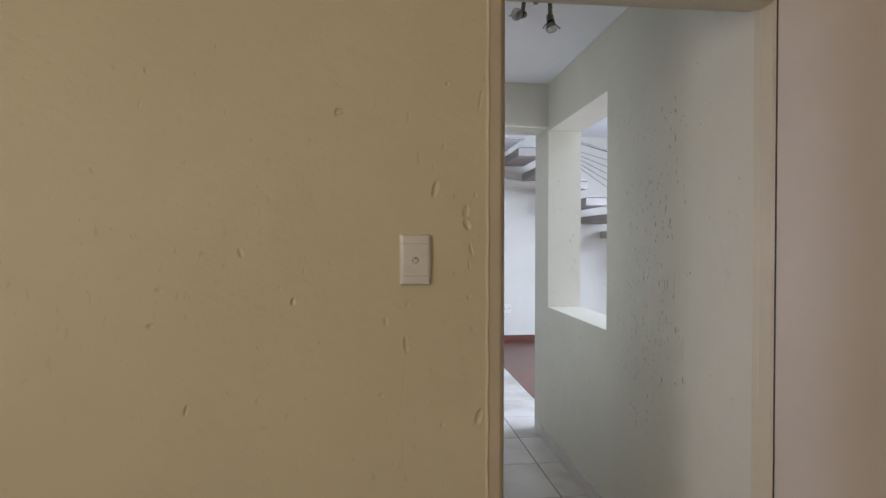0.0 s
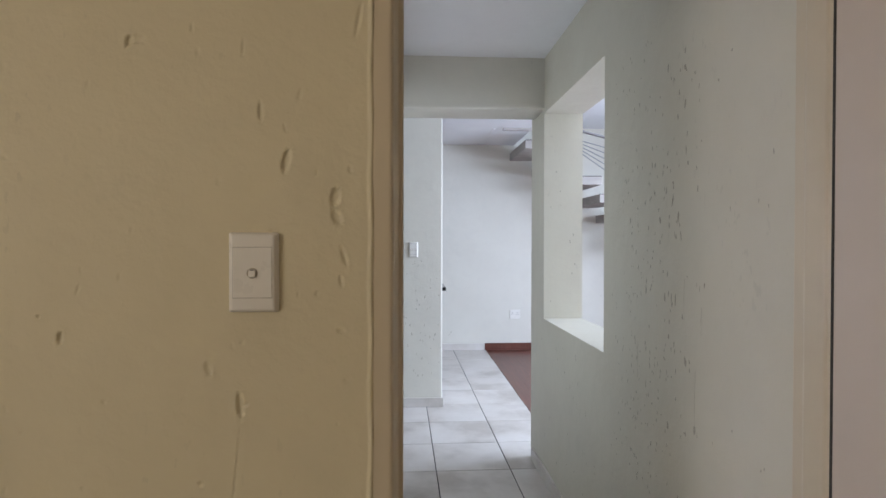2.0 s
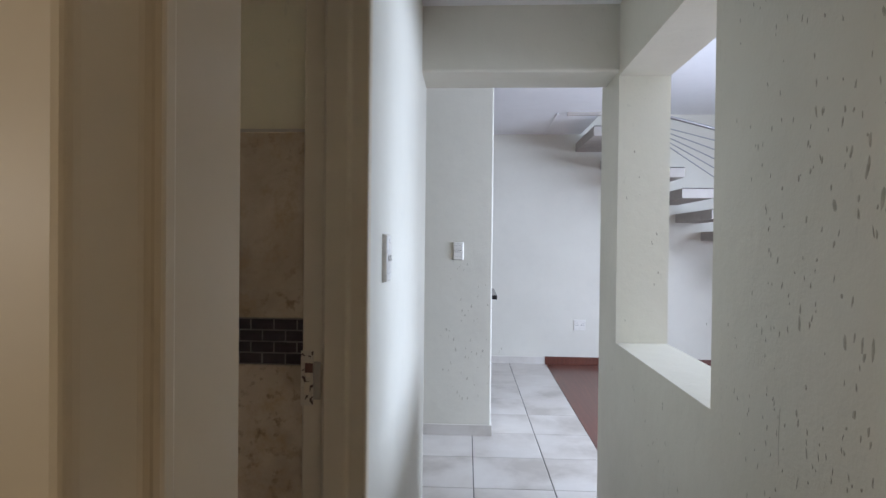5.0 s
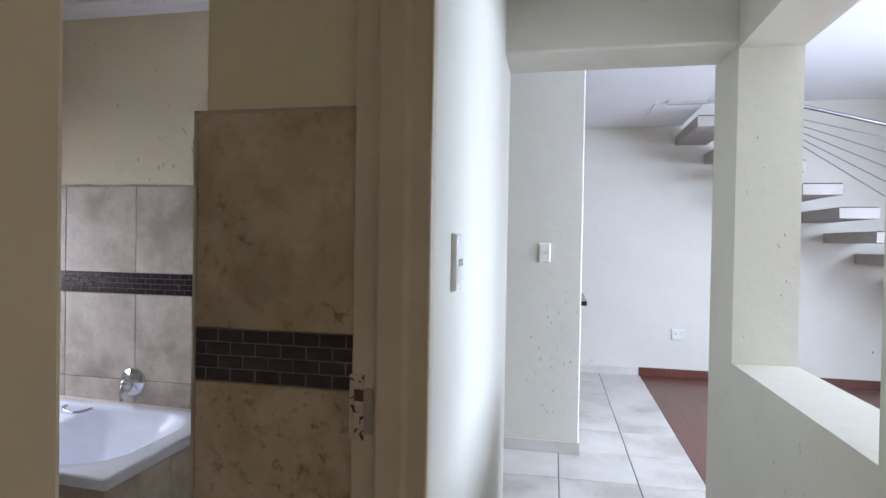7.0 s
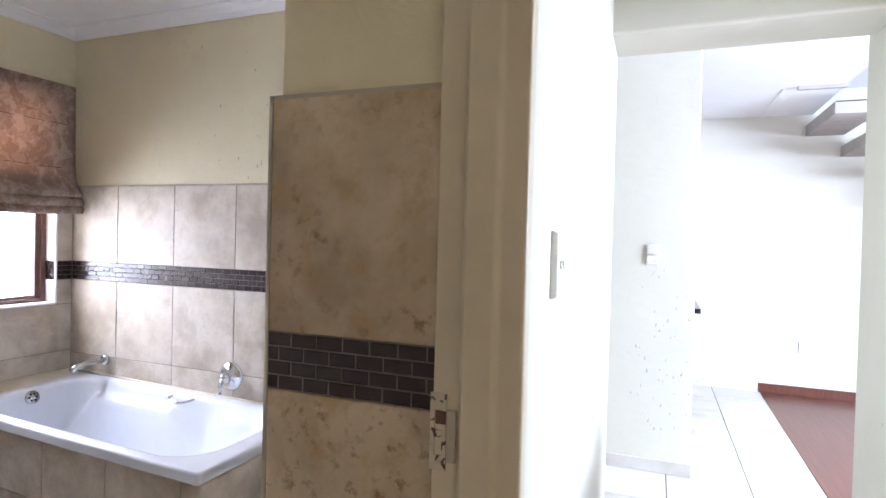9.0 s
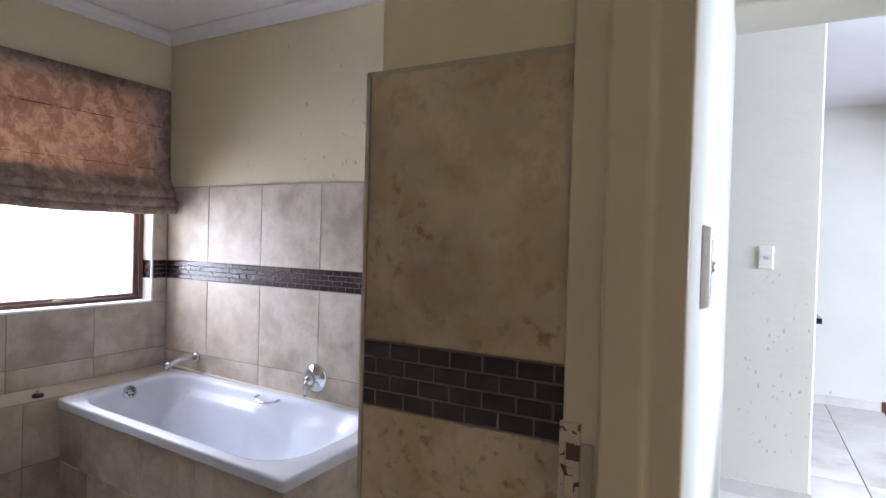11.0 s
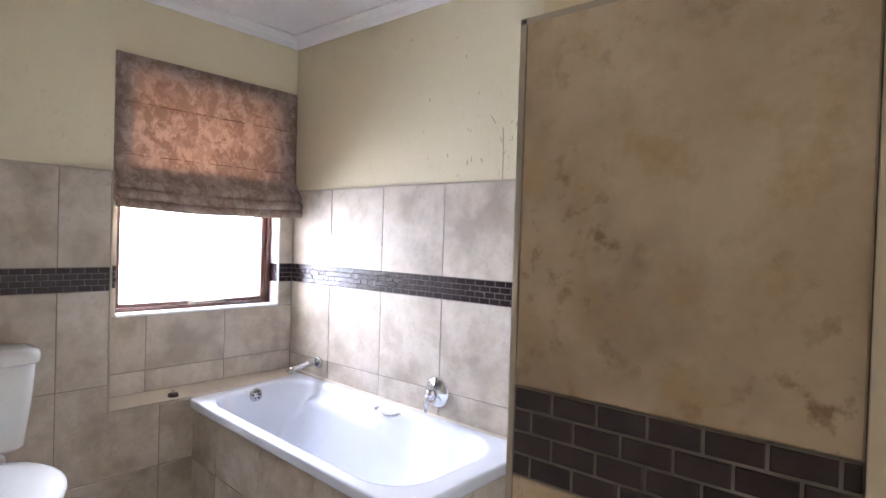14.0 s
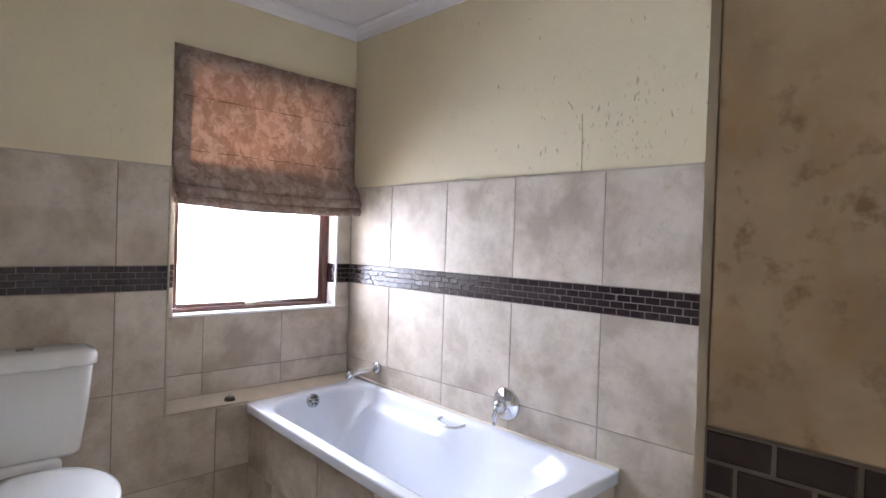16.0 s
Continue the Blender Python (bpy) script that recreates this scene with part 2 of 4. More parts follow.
def blocks(xs, ys, zs, solid, bevel=0.0):
    """One closed mesh from a grid of blocks: walls with openings right through them."""
    bm = bmesh.new()
    verts = {}

    def v(i, j, k):
        if (i, j, k) not in verts:
            verts[i, j, k] = bm.verts.new((xs[i], ys[j], zs[k]))
        return verts[i, j, k]

    nx, ny, nz = len(xs) - 1, len(ys) - 1, len(zs) - 1

    def full(i, j, k):
        return 0 <= i < nx and 0 <= j < ny and 0 <= k < nz and solid(i, j, k)

    for i in range(nx):
        for j in range(ny):
            for k in range(nz):
                if not full(i, j, k):
                    continue
                for (di, dj, dk), quad in (
                    ((-1, 0, 0), ((0, 0, 0), (0, 0, 1), (0, 1, 1), (0, 1, 0))), ((1, 0, 0), ((1, 0, 0), (1, 1, 0), (1, 1, 1), (1, 0, 1))),
                    ((0, -1, 0), ((0, 0, 0), (1, 0, 0), (1, 0, 1), (0, 0, 1))), ((0, 1, 0), ((0, 1, 0), (0, 1, 1), (1, 1, 1), (1, 1, 0))),
                    ((0, 0, -1), ((0, 0, 0), (0, 1, 0), (1, 1, 0), (1, 0, 0))), ((0, 0, 1), ((0, 0, 1), (1, 0, 1), (1, 1, 1), (0, 1, 1)))):
                    if not full(i + di, j + dj, k + dk):
                        bm.faces.new([v(i + a, j + b, k + c) for a, b, c in quad])
    if bevel:
        sharp = [e for e in bm.edges if len(e.link_faces) == 2 and e.calc_face_angle() > 0.5]
        bmesh.ops.bevel(bm, geom=sharp, offset=bevel, segments=3, profile=0.5, affect='EDGES')
    return bm


def rounded(cx, cy, hw, hd, r, z, seg=9):
    pts = []
    for (sx, sy), a0 in (((1, 1), 0), ((-1, 1), 90), ((-1, -1), 180), ((1, -1), 270)):
        for k in range(seg):
            a = radians(a0 + 90 * k / (seg - 1))
            pts.append((cx + sx * (hw - r) + r * math.cos(a), cy + sy * (hd - r) + r * math.sin(a), z))
    return pts


def loft(rings, close_first=False, close_last=True):
    bm = bmesh.new()
    vs = [[bm.verts.new(p) for p in ring] for ring in rings]
    for a, b in zip(vs, vs[1:]):
        n = len(a)
        for k in range(n):
            bm.faces.new((a[k], a[(k + 1) % n], b[(k + 1) % n], b[k]))
    if close_first:
        bm.faces.new(vs[0])
    if close_last:
        bm.faces.new(vs[-1])
    return bm


def structure(name, bm, material, label, smooth=False):
    return tagged(link_mesh(name, bm, material, None, "", smooth), label, name.split("_")[0], "", "structure")


def thing(name, label, category, place=(0, 0, 0), group=""):
    ob = new(name)
    ob.location = place
    return tagged(ob, label, category, group)


PIECES = {}


def piece_mesh(name, w, h, thick, chamfer, material):
    """One flat piece, front towards -y, with a chamfered front edge; shared between alike pieces."""
    key = (name, round(w, 4), round(h, 4), material)
    if key not in PIECES:
        c = chamfer
        vs = [(x, y, z) for y, inset in ((0, c), (c * 0.7, 0), (thick, 0)) for x, z in ((inset, inset), (w - inset, inset), (w - inset, h - inset), (inset, h - inset))]
        fs = [(0, 1, 2, 3)]
        for r in (0, 4):
            fs += [(r + (k + 1) % 4, r + k, r + 4 + k, r + 4 + (k + 1) % 4) for k in range(4)]
        mesh = bpy.data.meshes.new(name)
        mesh.from_pydata(vs, [], fs)
        mesh.materials.append(M[material])
        PIECES[key] = mesh
    return PIECES[key]


TURNS = {"y-": (0, 0, 0), "x+": (0, 0, 90), "x-": (0, 0, -90), "z+": (-90, 0, 0), "y+": (0, 0, 180)}


def piece(name, parent, face, at, w, h, thick=0.008, chamfer=0.0015, material="tile"):
    """A piece whose lower left front corner stands at 'at', facing 'face'."""
    ob = new(name, piece_mesh(name, w, h, thick, chamfer, material))
    ob.parent = parent
    ob.matrix_basis = pose(*at, *TURNS[face])
    return ob


def tiled(parent, face, depth, a_cuts, z_cuts, gap=0.0038, material="tile", name="tile"):
    """Tiles between the cut lines along a wall and up it."""
    for a0, a1 in zip(a_cuts, a_cuts[1:]):
        for z0, z1 in zip(z_cuts, z_cuts[1:]):
            w, h = a1 - a0 - gap, z1 - z0 - gap
            if w < 0.008 or h < 0.008:
                continue
            g = gap / 2
            at = {"y-": (a0 + g, depth, z0 + g), "x+": (depth, a0 + g, z0 + g), "z+": (a0 + g, z0 + g, depth), "y+": (a1 - g, depth, z0 + g)}[face]
            piece(name, parent, face, at, w, h, 0.008, 0.0015, material)


UNEVEN = random.Random(21)


def mosaic_band(parent, face, depth, a0, a1, z0, z1, rows=4, pitch=0.0505, shift=0.0):
    """Small glazed bricks in half bond."""
    rise = (z1 - z0) / rows
    g = 0.0016
    for r in range(rows):
        start = a0 - (0.5 if r % 2 else 0.0) * pitch - shift
        k = 0
        while start + k * pitch < a1:
            lo, hi = max(a0, start + k * pitch), min(a1, start + (k + 1) * pitch)
            k += 1
            if hi - lo < 0.007:
                continue
            z = z0 + r * rise + g
            at = {"y-": (lo + g, depth, z), "x+": (depth, lo + g, z), "y+": (hi - g, depth, z)}[face]
            brick = piece("mosaic_brick", parent, face, at, hi - lo - 2 * g, rise - 2 * g, 0.006, 0.0012, "mosaic")
            brick.matrix_basis = brick.matrix_basis @ pose(0, 0, 0, UNEVEN.gauss(0, 0.8), 0, UNEVEN.gauss(0, 0.8))


# ---- the plan, in metres ----
XL, XR = 0.308, 1.200            # passage walls
XBATH = 0.193                    # bathroom side of the passage wall
YBED, YPASS = 2.040, 2.222       # bedroom wall, both faces
JL, JR, HEAD = 0.384, 1.154, 2.054   # bedroom doorway
YJ = 2.985                       # far jamb of the bathroom doorway
YBEAM, YBACK = 4.408, 4.690      # beam over the end of the passage
CEIL, LOW, HIGH = 2.460, 2.635, 2.860
YTAP, XWIN, XALC = 4.347, -2.385, -2.487
YALC = 3.385                     # start of the window alcove
YNIB, XNIB = 3.005, -0.123       # tiled nib beside the door
TT, MT, MB, TJ = 1.615, 1.213, 1.115, 0.715
YFAR, YPIL, XPIL = 8.390, 5.881, 0.690
HY0, HY1, HZ0, HZ1 = 3.378, 4.408, 0.937, 2.140  # hatch
WY0, WY1, WZ0, WZ1 = 3.440, 4.258, 0.992, 2.095   # bathroom window
XEAST = 4.40
XW = 1.429                       # lounge face of the passage wall

# ---- structure ----
ground = structure("ground", box(-300, 300, -300, 300, -0.35, -0.16), "brick", "dry brown ground around the house")
slab = structure("floor", box(-2.9, 5.45, -2.75, 8.6, -0.15, -0.004), "dark_grout", "concrete floor slab under grey tiles with dark grout")

wall_bed = structure("wall_north_bedroom", blocks((-2.75, JL - 0.032, JR + 0.04, 2.75), (YBED, YPASS - 0.03), (0, HEAD + 0.04, CEIL + 0.1), lambda i, j, k: not (i == 1 and k == 0), 0.004),
                     "cream", "cream painted plaster wall with knocks around a doorway")
structure("wall_south_bedroom", box(-2.75, 2.75, -2.55, -2.40, 0, CEIL + 0.1), "cream", "plain cream bedroom wall")
structure("wall_east_bedroom", box(2.60, 2.75, -2.40, YBED, 0, CEIL + 0.1), "cream", "plain cream bedroom wall")
structure("wall_west_bedroom", blocks((-2.75, -2.60), (-2.40, -1.9, 0.1, YBED), (0, 0.9, 2.1, CEIL + 0.1), lambda i, j, k: not (j == 1 and k == 1)), "cream", "cream bedroom wall with a window opening")

wall_passage_right = structure("wall_east_passage", blocks((XR, XW), (YPASS - 0.03, HY0, HY1, 4.745), (0, HZ0, HZ1, HIGH + 0.1), lambda i, j, k: not (j == 1 and k == 1), 0.012),
                               "rough", "pale chipped plaster wall with a square serving hatch")
structure("wall_south_lounge", box(XW, XEAST, YPASS - 0.03, YPASS + 0.1, 0, HIGH + 0.1), "lounge", "plain pale lounge wall")
structure("beam_passage", box(XL - 0.1, XR + 0.02, YBEAM, YBACK, 2.16, HIGH + 0.1, 0.012, 3), "hall", "plastered cream beam over the passage end")
wall_passage_left = structure("wall_west_passage", blocks((XNIB, XBATH, XL), (YPASS - 0.03, YPASS - 0.002, YJ + 0.024, 3.2, YBACK), (0, HEAD + 0.03, HIGH + 0.1),
                                     lambda i, j, k: (j == 0 and i == 1) or (j == 1 and i == 1 and k == 1) or (j == 2 and i == 1) or j == 3, 0.010),
                              "hall", "pale plaster wall with the bathroom doorway in it")


def passage_lean(y):
    """How far the west passage wall stands out beyond its far end."""
    return 0.0155 * max(0.0, YBACK - y)


for v in wall_passage_left.data.vertices:
    if v.co.x > XL - 0.03 and v.co.y > YJ:
        v.co.x += passage_lean(v.co.y)
nib = structure("wall_nib_bathroom", box(XNIB + 0.014, XBATH, YNIB + 0.009, 3.2, 0, CEIL + 0.1, 0.004), "cream", "short cream plaster wall tiled to shoulder height")
tap_wall = structure("wall_north_bathroom", box(-2.75, XNIB, YTAP + 0.008, YBACK, 0, HIGH + 0.1), "cream", "cream plaster wall above beige tiles and a mosaic band")
south_wall = structure("wall_south_bathroom", box(-2.75, XBATH + 0.02, YPASS - 0.028, YPASS, 0, CEIL + 0.1), "cream", "plain cream bathroom wall")
# unseen; tiled like the other walls to cut the light bounced onto nib and apron
part("wall_tiles", box(-2.384, XBATH - 0.02, YPASS, YPASS + 0.008, 0, TT, 0.001), "tile", south_wall, "beige tiles on the lower wall")
win_wall = structure("wall_west_bathroom", blocks((-2.75, XALC - 0.008, XWIN - 0.008), (YPASS, YALC, WY0, WY1, YTAP + 0.008), (0, 0.600, WZ0, WZ1, CEIL + 0.1),
                         lambda i, j, k: (not (j == 2 and k == 2)) if i == 0 else (j == 0 or k == 0), 0.003),
                     "cream", "cream bathroom wall with a window alcove above tiles")

far_wall = structure("wall_north_lounge", box(-2.4, XEAST + 0.2, YFAR, YFAR + 0.2, 0, HIGH + 1.0), "lounge", "pale lounge wall behind the floating stair")
structure("wall_east_lounge", blocks((XEAST, XEAST + 0.2), (YPASS, 3.18, 6.42, YFAR), (0, 0.08, 2.22, HIGH + 0.1), lambda i, j, k: not (j == 1 and k == 1)), "lounge", "lounge wall with a wide glazed opening")
structure("wall_west_kitchen", box(-2.6, -2.4, YBACK, YFAR, 0, HIGH + 0.1), "lounge", "plain pale kitchen wall")
pillar = structure("wall_pillar", box(-0.9, XPIL, YPIL, YPIL + 0.23, 0, LOW + 0.05, 0.010, 3), "hall", "pale chipped plaster wall end beside the kitchen")

structure("ceiling_bedroom", box(-2.75, 2.75, -2.55, YPASS, CEIL + 0.1, CEIL + 0.2), "ceiling", "white bedroom ceiling")
structure("ceiling_passage", box(XL - 0.005, XR + 0.005, YPASS - 0.03, YBEAM + 0.01, CEIL, CEIL + 0.1), "ceiling", "white plasterboard passage ceiling")
structure("ceiling_bathroom", box(-2.75, XBATH + 0.02, YPASS - 0.03, YTAP + 0.01, CEIL, CEIL + 0.1), "ceiling", "white bathroom ceiling")
structure("ceiling_kitchen", box(-2.6, 1.76, YBACK - 0.05, YFAR, LOW, LOW + 0.12), "ceiling", "white ceiling beside the stair")
structure("ceiling_lounge", box(XW, XEAST + 0.2, YPASS - 0.03, YFAR, HIGH, HIGH + 0.1), "ceiling", "white lounge ceiling")


def cornice(name, a, b, inward):
    """A small coved plaster cornice from a to b under the ceiling."""
    bm = bmesh.new()
    a, b, inward = Vector(a), Vector(b), Vector(inward)
    prof = [(0, 0), (0, -0.055), (0.006, -0.055), (0.016, -0.030), (0.034, -0.012), (0.060, -0.006), (0.060, 0)]
    ends = [[bm.verts.new(p + inward * u + Vector((0, 0, w))) for u, w in prof] for p in (a, b)]
    for k in range(len(prof)):
        bm.faces.new((ends[0][k], ends[0][(k + 1) % len(prof)], ends[1][(k + 1) % len(prof)], ends[1][k]))
    bm.faces.new(ends[0])
    bm.faces.new(ends[1])
    return structure(name, bm, "ceiling", "white coved plaster cornice under the bathroom ceiling")


cornice("trim_cornice_north", (XALC - 0.008, YTAP + 0.008, CEIL), (XNIB, YTAP + 0.008, CEIL), (0, -1, 0))
cornice("trim_cornice_west", (XALC - 0.008, YALC, CEIL), (XALC - 0.008, YTAP + 0.008, CEIL), (1, 0, 0))

# ---- door frames and leaf ----


def jamb(profile, z0, z1):
    """An upright pressed-steel jamb from a plan outline."""
    bm = bmesh.new()
    rings = [[bm.verts.new((u, v, z)) for u, v in profile] for z in (z0, z1)]
    n = len(profile)
    for k in range(n):
        bm.faces.new((rings[0][k], rings[0][(k + 1) % n], rings[1][(k + 1) % n], rings[1][k]))
    bm.faces.new(rings[0])
    bm.faces.new(rings[1])
    side = [e for e in bm.edges if abs(e.verts[0].co.z - e.verts[1].co.z) > 0.5]
    bmesh.ops.bevel(bm, geom=side, offset=0.0035, segments=2, profile=0.5, affect='EDGES')
    return bm


# plan outline of the latch jamb: across the opening, then through the wall; a splayed rebate and a narrow stop
latch_profile = [(-0.045, -0.004), (-0.004, -0.004), (0.0, 0.0), (0.008, 0.038), (0.016, 0.041), (0.016, 0.056), (0.002, 0.062), (0.001, 0.174), (-0.045, 0.176)]
bed_frame = structure("door_frame_bedroom", jamb([(JL + u, YBED + v) for u, v in latch_profile], 0, HEAD + 0.045), "frame", "cream enamelled steel door frame with worn paint")
right_profile = [(-0.045, -0.004), (0.0, -0.004), (0.0, 0.040), (0.004, 0.043), (0.004, 0.096), (0.0, 0.102), (0.0, 0.132), (-0.045, 0.150)]
part("jamb", jamb([(JR - u, YBED + v) for u, v in right_profile], 0, HEAD + 0.045), "frame", bed_frame)
part("head", join(box(JL, JR, YBED - 0.004, YBED + 0.150, HEAD, HEAD + 0.045, 0.003), box(JL, JR, YBED + 0.044, YBED + 0.100, HEAD - 0.013, HEAD + 0.01, 0.003)), "frame", bed_frame)

# bathroom frame: v runs from the bathroom face to the passage face
bath_profile = [(0.002, -0.026), (0.002, 0.0), (0.047, 0.0), (0.050, 0.014), (0.098, 0.014), (0.104, 0.006), (0.139, 0.006), (0.142, 0.002), (0.142, -0.026)]
bath_frame = structure("door_frame_bathroom", jamb([(XBATH + v, YJ + 0.008 - u) for v, u in bath_profile], 0, HEAD + 0.045), "frame", "cream enamelled steel door frame of the bathroom")
part("jamb", jamb([(XBATH + v, YPASS + u) for v, u in bath_profile], 0, HEAD + 0.045), "frame", bath_frame)
part("head", box(XBATH - 0.004, XL + 0.003, YPASS, YJ, HEAD, HEAD + 0.045, 0.003), "frame", bath_frame)
strike = thing("strike_plate", "rusty plated strike plate screwed to the bathroom door frame", "strike plate")
strike.location = (XBATH + 0.013, YJ + 0.006, 1.09)
part("plate", blocks((-0.013, -0.006, 0.006, 0.013), (-0.0015, 0.003), (-0.058, -0.036, -0.008, 0.002, 0.034, 0.058), lambda i, j, k: not (i == 1 and k in (1, 3)), 0.0), "rust", strike)
part("lip", box(0.0145, 0.0300, -0.0052, 0.0, -0.044, 0.036, 0.002), "trim", strike, "dull grey lip of the strike plate")
part("latch_hole", box(-0.004, 0.0128, -0.0020, 0.001, 0.012, 0.032), "timber", strike, "rust-brown latch hole")
for z in (-0.047, 0.047):
    part("screw", rod((0, 0.001, z), (0, -0.003, z), 0.0045), "rust", strike)

leaf = structure("door_bedroom", box(1.124, 1.164, YBED - 0.806, YBED - 0.006, 0.008, HEAD - 0.004, 0.002), "leaf", "beige painted flush door standing open")
# dark strip laid on the leaf in place of the shade in the hinge gap
part("door_edge", box(1.1232, 1.126, YBED - 0.0125, YBED - 0.0065, 0.01, HEAD - 0.006), "gap", leaf, "dark strip for the shaded gap at the door hinge")

# ---- bedroom and passage fittings ----


def light_switch(label, place, face, w, h, rockers, category="light switch"):
    """A moulded plate with a raised rim, a recessed insert and its rockers; built facing -y."""
    ob = thing("light_switch", label, category)
    rim = box(-w / 2, w / 2, -0.013, 0.0, -h / 2, h / 2)
    front = [v for v in rim.verts if v.co.y < -0.005]
    for v in front:
        v.co.x *= 0.84
        v.co.z *= 0.93
    bmesh.ops.bevel(rim, geom=rim.edges[:], offset=0.0036, segments=4, profile=0.5, affect='EDGES')
    part("plate", rim, "switch", ob, "", True)
    part("shadow_gap", box(-w * 0.377, w * 0.377, -0.0132, -0.006, -h * 0.313, h * 0.313), "joint", ob, "grey joint round the insert")
    part("insert", box(-w * 0.374, w * 0.374, -0.0138, -0.006, -h * 0.307, h * 0.307, 0.0006), "switch", ob)
    for x, z in rockers:
        bez = rod((x, -0.0132, z), (x, -0.0145, z), 0.0085, 24)
        part("bezel", bez, "trim", ob)
        key = box(x - 0.0058, x + 0.0058, -0.0180, -0.0134, z - 0.0066, z + 0.0066, 0.002, 3)
        for v in key.verts:
            if v.co.y < -0.0155 and v.co.z > z:
                v.co.y += 0.0025
        rocker = part("rocker", key, "switch", ob)
        part("mark", box(x - 0.0028, x + 0.0028, -0.0163, -0.0152, z + 0.0042, z + 0.0058), "gap", rocker, "dark mark on the rocker")
    ob.matrix_basis = pose(*place, *TURNS[face])
    return tagged(ob, group="light switches of the flat")


light_switch("white plastic light switch with one small rocker on cream plaster", (0.163, YBED - 0.0042, 1.335), "y-", 0.081, 0.129, [(0, -0.001)])
light_switch("white plastic switch plate on the passage wall seen edge on", (XL + 0.001 + passage_lean(3.24), 3.224, 1.340), "x+", 0.075, 0.123, [(-0.014, 0), (0.014, 0)])
light_switch("white plastic switch plate with three small rockers on the wall end", (0.447, YPIL - 0.001, 1.322), "y-", 0.080, 0.129, [(-0.016, 0), (0.0, 0), (0.016, 0)])

socket = thing("wall_socket", "white double wall socket low on the lounge wall", "socket", (1.778, YFAR - 0.001, 0.455))
part("plate", box(-0.066, 0.066, -0.010, 0, -0.060, 0.060, 0.003), "switch", socket)
for sx in (-0.032, 0.032):
    for dx, dz in ((0, 0.022), (-0.012, 0.0), (0.012, 0.0)):
        part("pin_hole", rod((sx + dx, -0.0100, dz), (sx + dx, -0.0112, dz), 0.0042, 10), "gap", socket)
    part("rocker", box(sx - 0.006, sx + 0.006, -0.013, -0.009, -0.047, -0.030, 0.001), "switch", socket)

spot_bar = thing("ceiling_spotlight", "aged metal spotlight bar with two halogen lamps on passage ceiling", "ceiling light", (0.735, 3.01, CEIL))
part("ceiling_plate", box(-0.17, 0.17, -0.022, 0.022, -0.020, 0.0, 0.006), "olive", spot_bar)
part("stub", rod((-0.006, -0.005, -0.02), (-0.006, -0.008, -0.062), 0.011), "olive", spot_bar)


def turned(a, d, outline):
    """A body of revolution from point a along d: outline of (distance, radius)."""
    q = d.to_track_quat('Z', 'Y')
    return loft([[a + q @ Vector((r * math.cos(k * math.tau / 24), r * math.sin(k * math.tau / 24), h)) for k in range(24)] for h, r in outline], True)


for sx, elbow, aim in ((-0.056, (-0.064, -0.004, -0.108), (-0.58, -0.72, -0.30)), (0.058, (0.056, -0.012, -0.126), (-0.02, -0.45, -0.88))):
    a, d = Vector(elbow), Vector(aim).normalized()
    part("arm", tube([(sx, 0.0, -0.018), (sx, -0.002, -0.05), a], 0.0095, 12), "olive", spot_bar, "", True)
    head = part("lamp_holder", turned(a - d * 0.022, d, ((0.0, 0.010), (0.004, 0.015), (0.040, 0.017), (0.044, 0.0165))), "olive", spot_bar, "", True)
    part("collar", turned(a + d * 0.0215, d, ((0.0, 0.0178), (0.008, 0.0185), (0.009, 0.014))), "gap", head, "dark collar of the lamp holder", True)
    part("halogen_lamp", turned(a + d * 0.030, d, ((0.0, 0.012), (0.006, 0.018), (0.020, 0.0245), (0.027, 0.0255), (0.029, 0.022), (0.024, 0.017), (0.012, 0.009))), "bulb", head, "pale glass reflector lamp", True)
    side = d.cross(Vector((0, 0, 1))).normalized()
    for s in (-1, 1):
        part("clip", tube([a + d * 0.028 + side * 0.018 * s, a + d * 0.044 + side * 0.030 * s, a + d * 0.056 + side * 0.036 * s], 0.0022, 6), "gap", head)


def skirting(name, x0, x1, y0, y1, material, label, h=0.078):
    return structure(name, box(x0, x1, y0, y1, 0.0, h, 0.002), material, label)


skirting("baseboard_passage_east", XR - 0.010, XR + 0.002, YPASS, YBACK, "floor_tile", "grey tile skirting along the passage wall")
west_skirting = skirting("baseboard_passage_west", XL - 0.002, XL + 0.010, YJ + 0.035, YBACK, "floor_tile", "grey tile skirting along the passage wall")
for v in west_skirting.data.vertices:
    v.co.x += passage_lean(v.co.y)
skirting("baseboard_pillar", -0.9, XPIL + 0.010, YPIL - 0.010, YPIL + 0.002, "floor_tile", "grey tile skirting on the wall end")
skirting("baseboard_pillar_side", XPIL - 0.002, XPIL + 0.010, YPIL + 0.002, YPIL + 0.23, "floor_tile", "grey tile skirting on the wall end")
skirting("baseboard_lounge_tile", -2.4, 1.385, YFAR - 0.012, YFAR + 0.002, "floor_tile", "grey tile skirting on the lounge wall", 0.082)
skirting("baseboard_lounge_wood", 1.386, XEAST, YFAR - 0.016, YFAR + 0.002, "boards", "red-brown timber skirting on the lounge wall", 0.088)

# ---- kitchen counter behind the wall end ----
counter = thing("kitchen_counter", "white kitchen counter unit behind the wall end", "cabinet", (0.2, 6.45, 0))
part("body", box(-0.5, 0.500, -0.30, 0.30, 0.09, 0.955, 0.003), "cabinet", counter)
part("plinth", box(-0.5, 0.47, -0.26, 0.26, 0.0, 0.09), "gap", counter)
worktop = thing("worktop", "black polished stone worktop on the kitchen counter", "worktop", (0.2, 6.45, 0.955))
part("slab", box(-0.55, 0.538, -0.33, 0.33, 0.0, 0.032, 0.003), "granite", worktop)

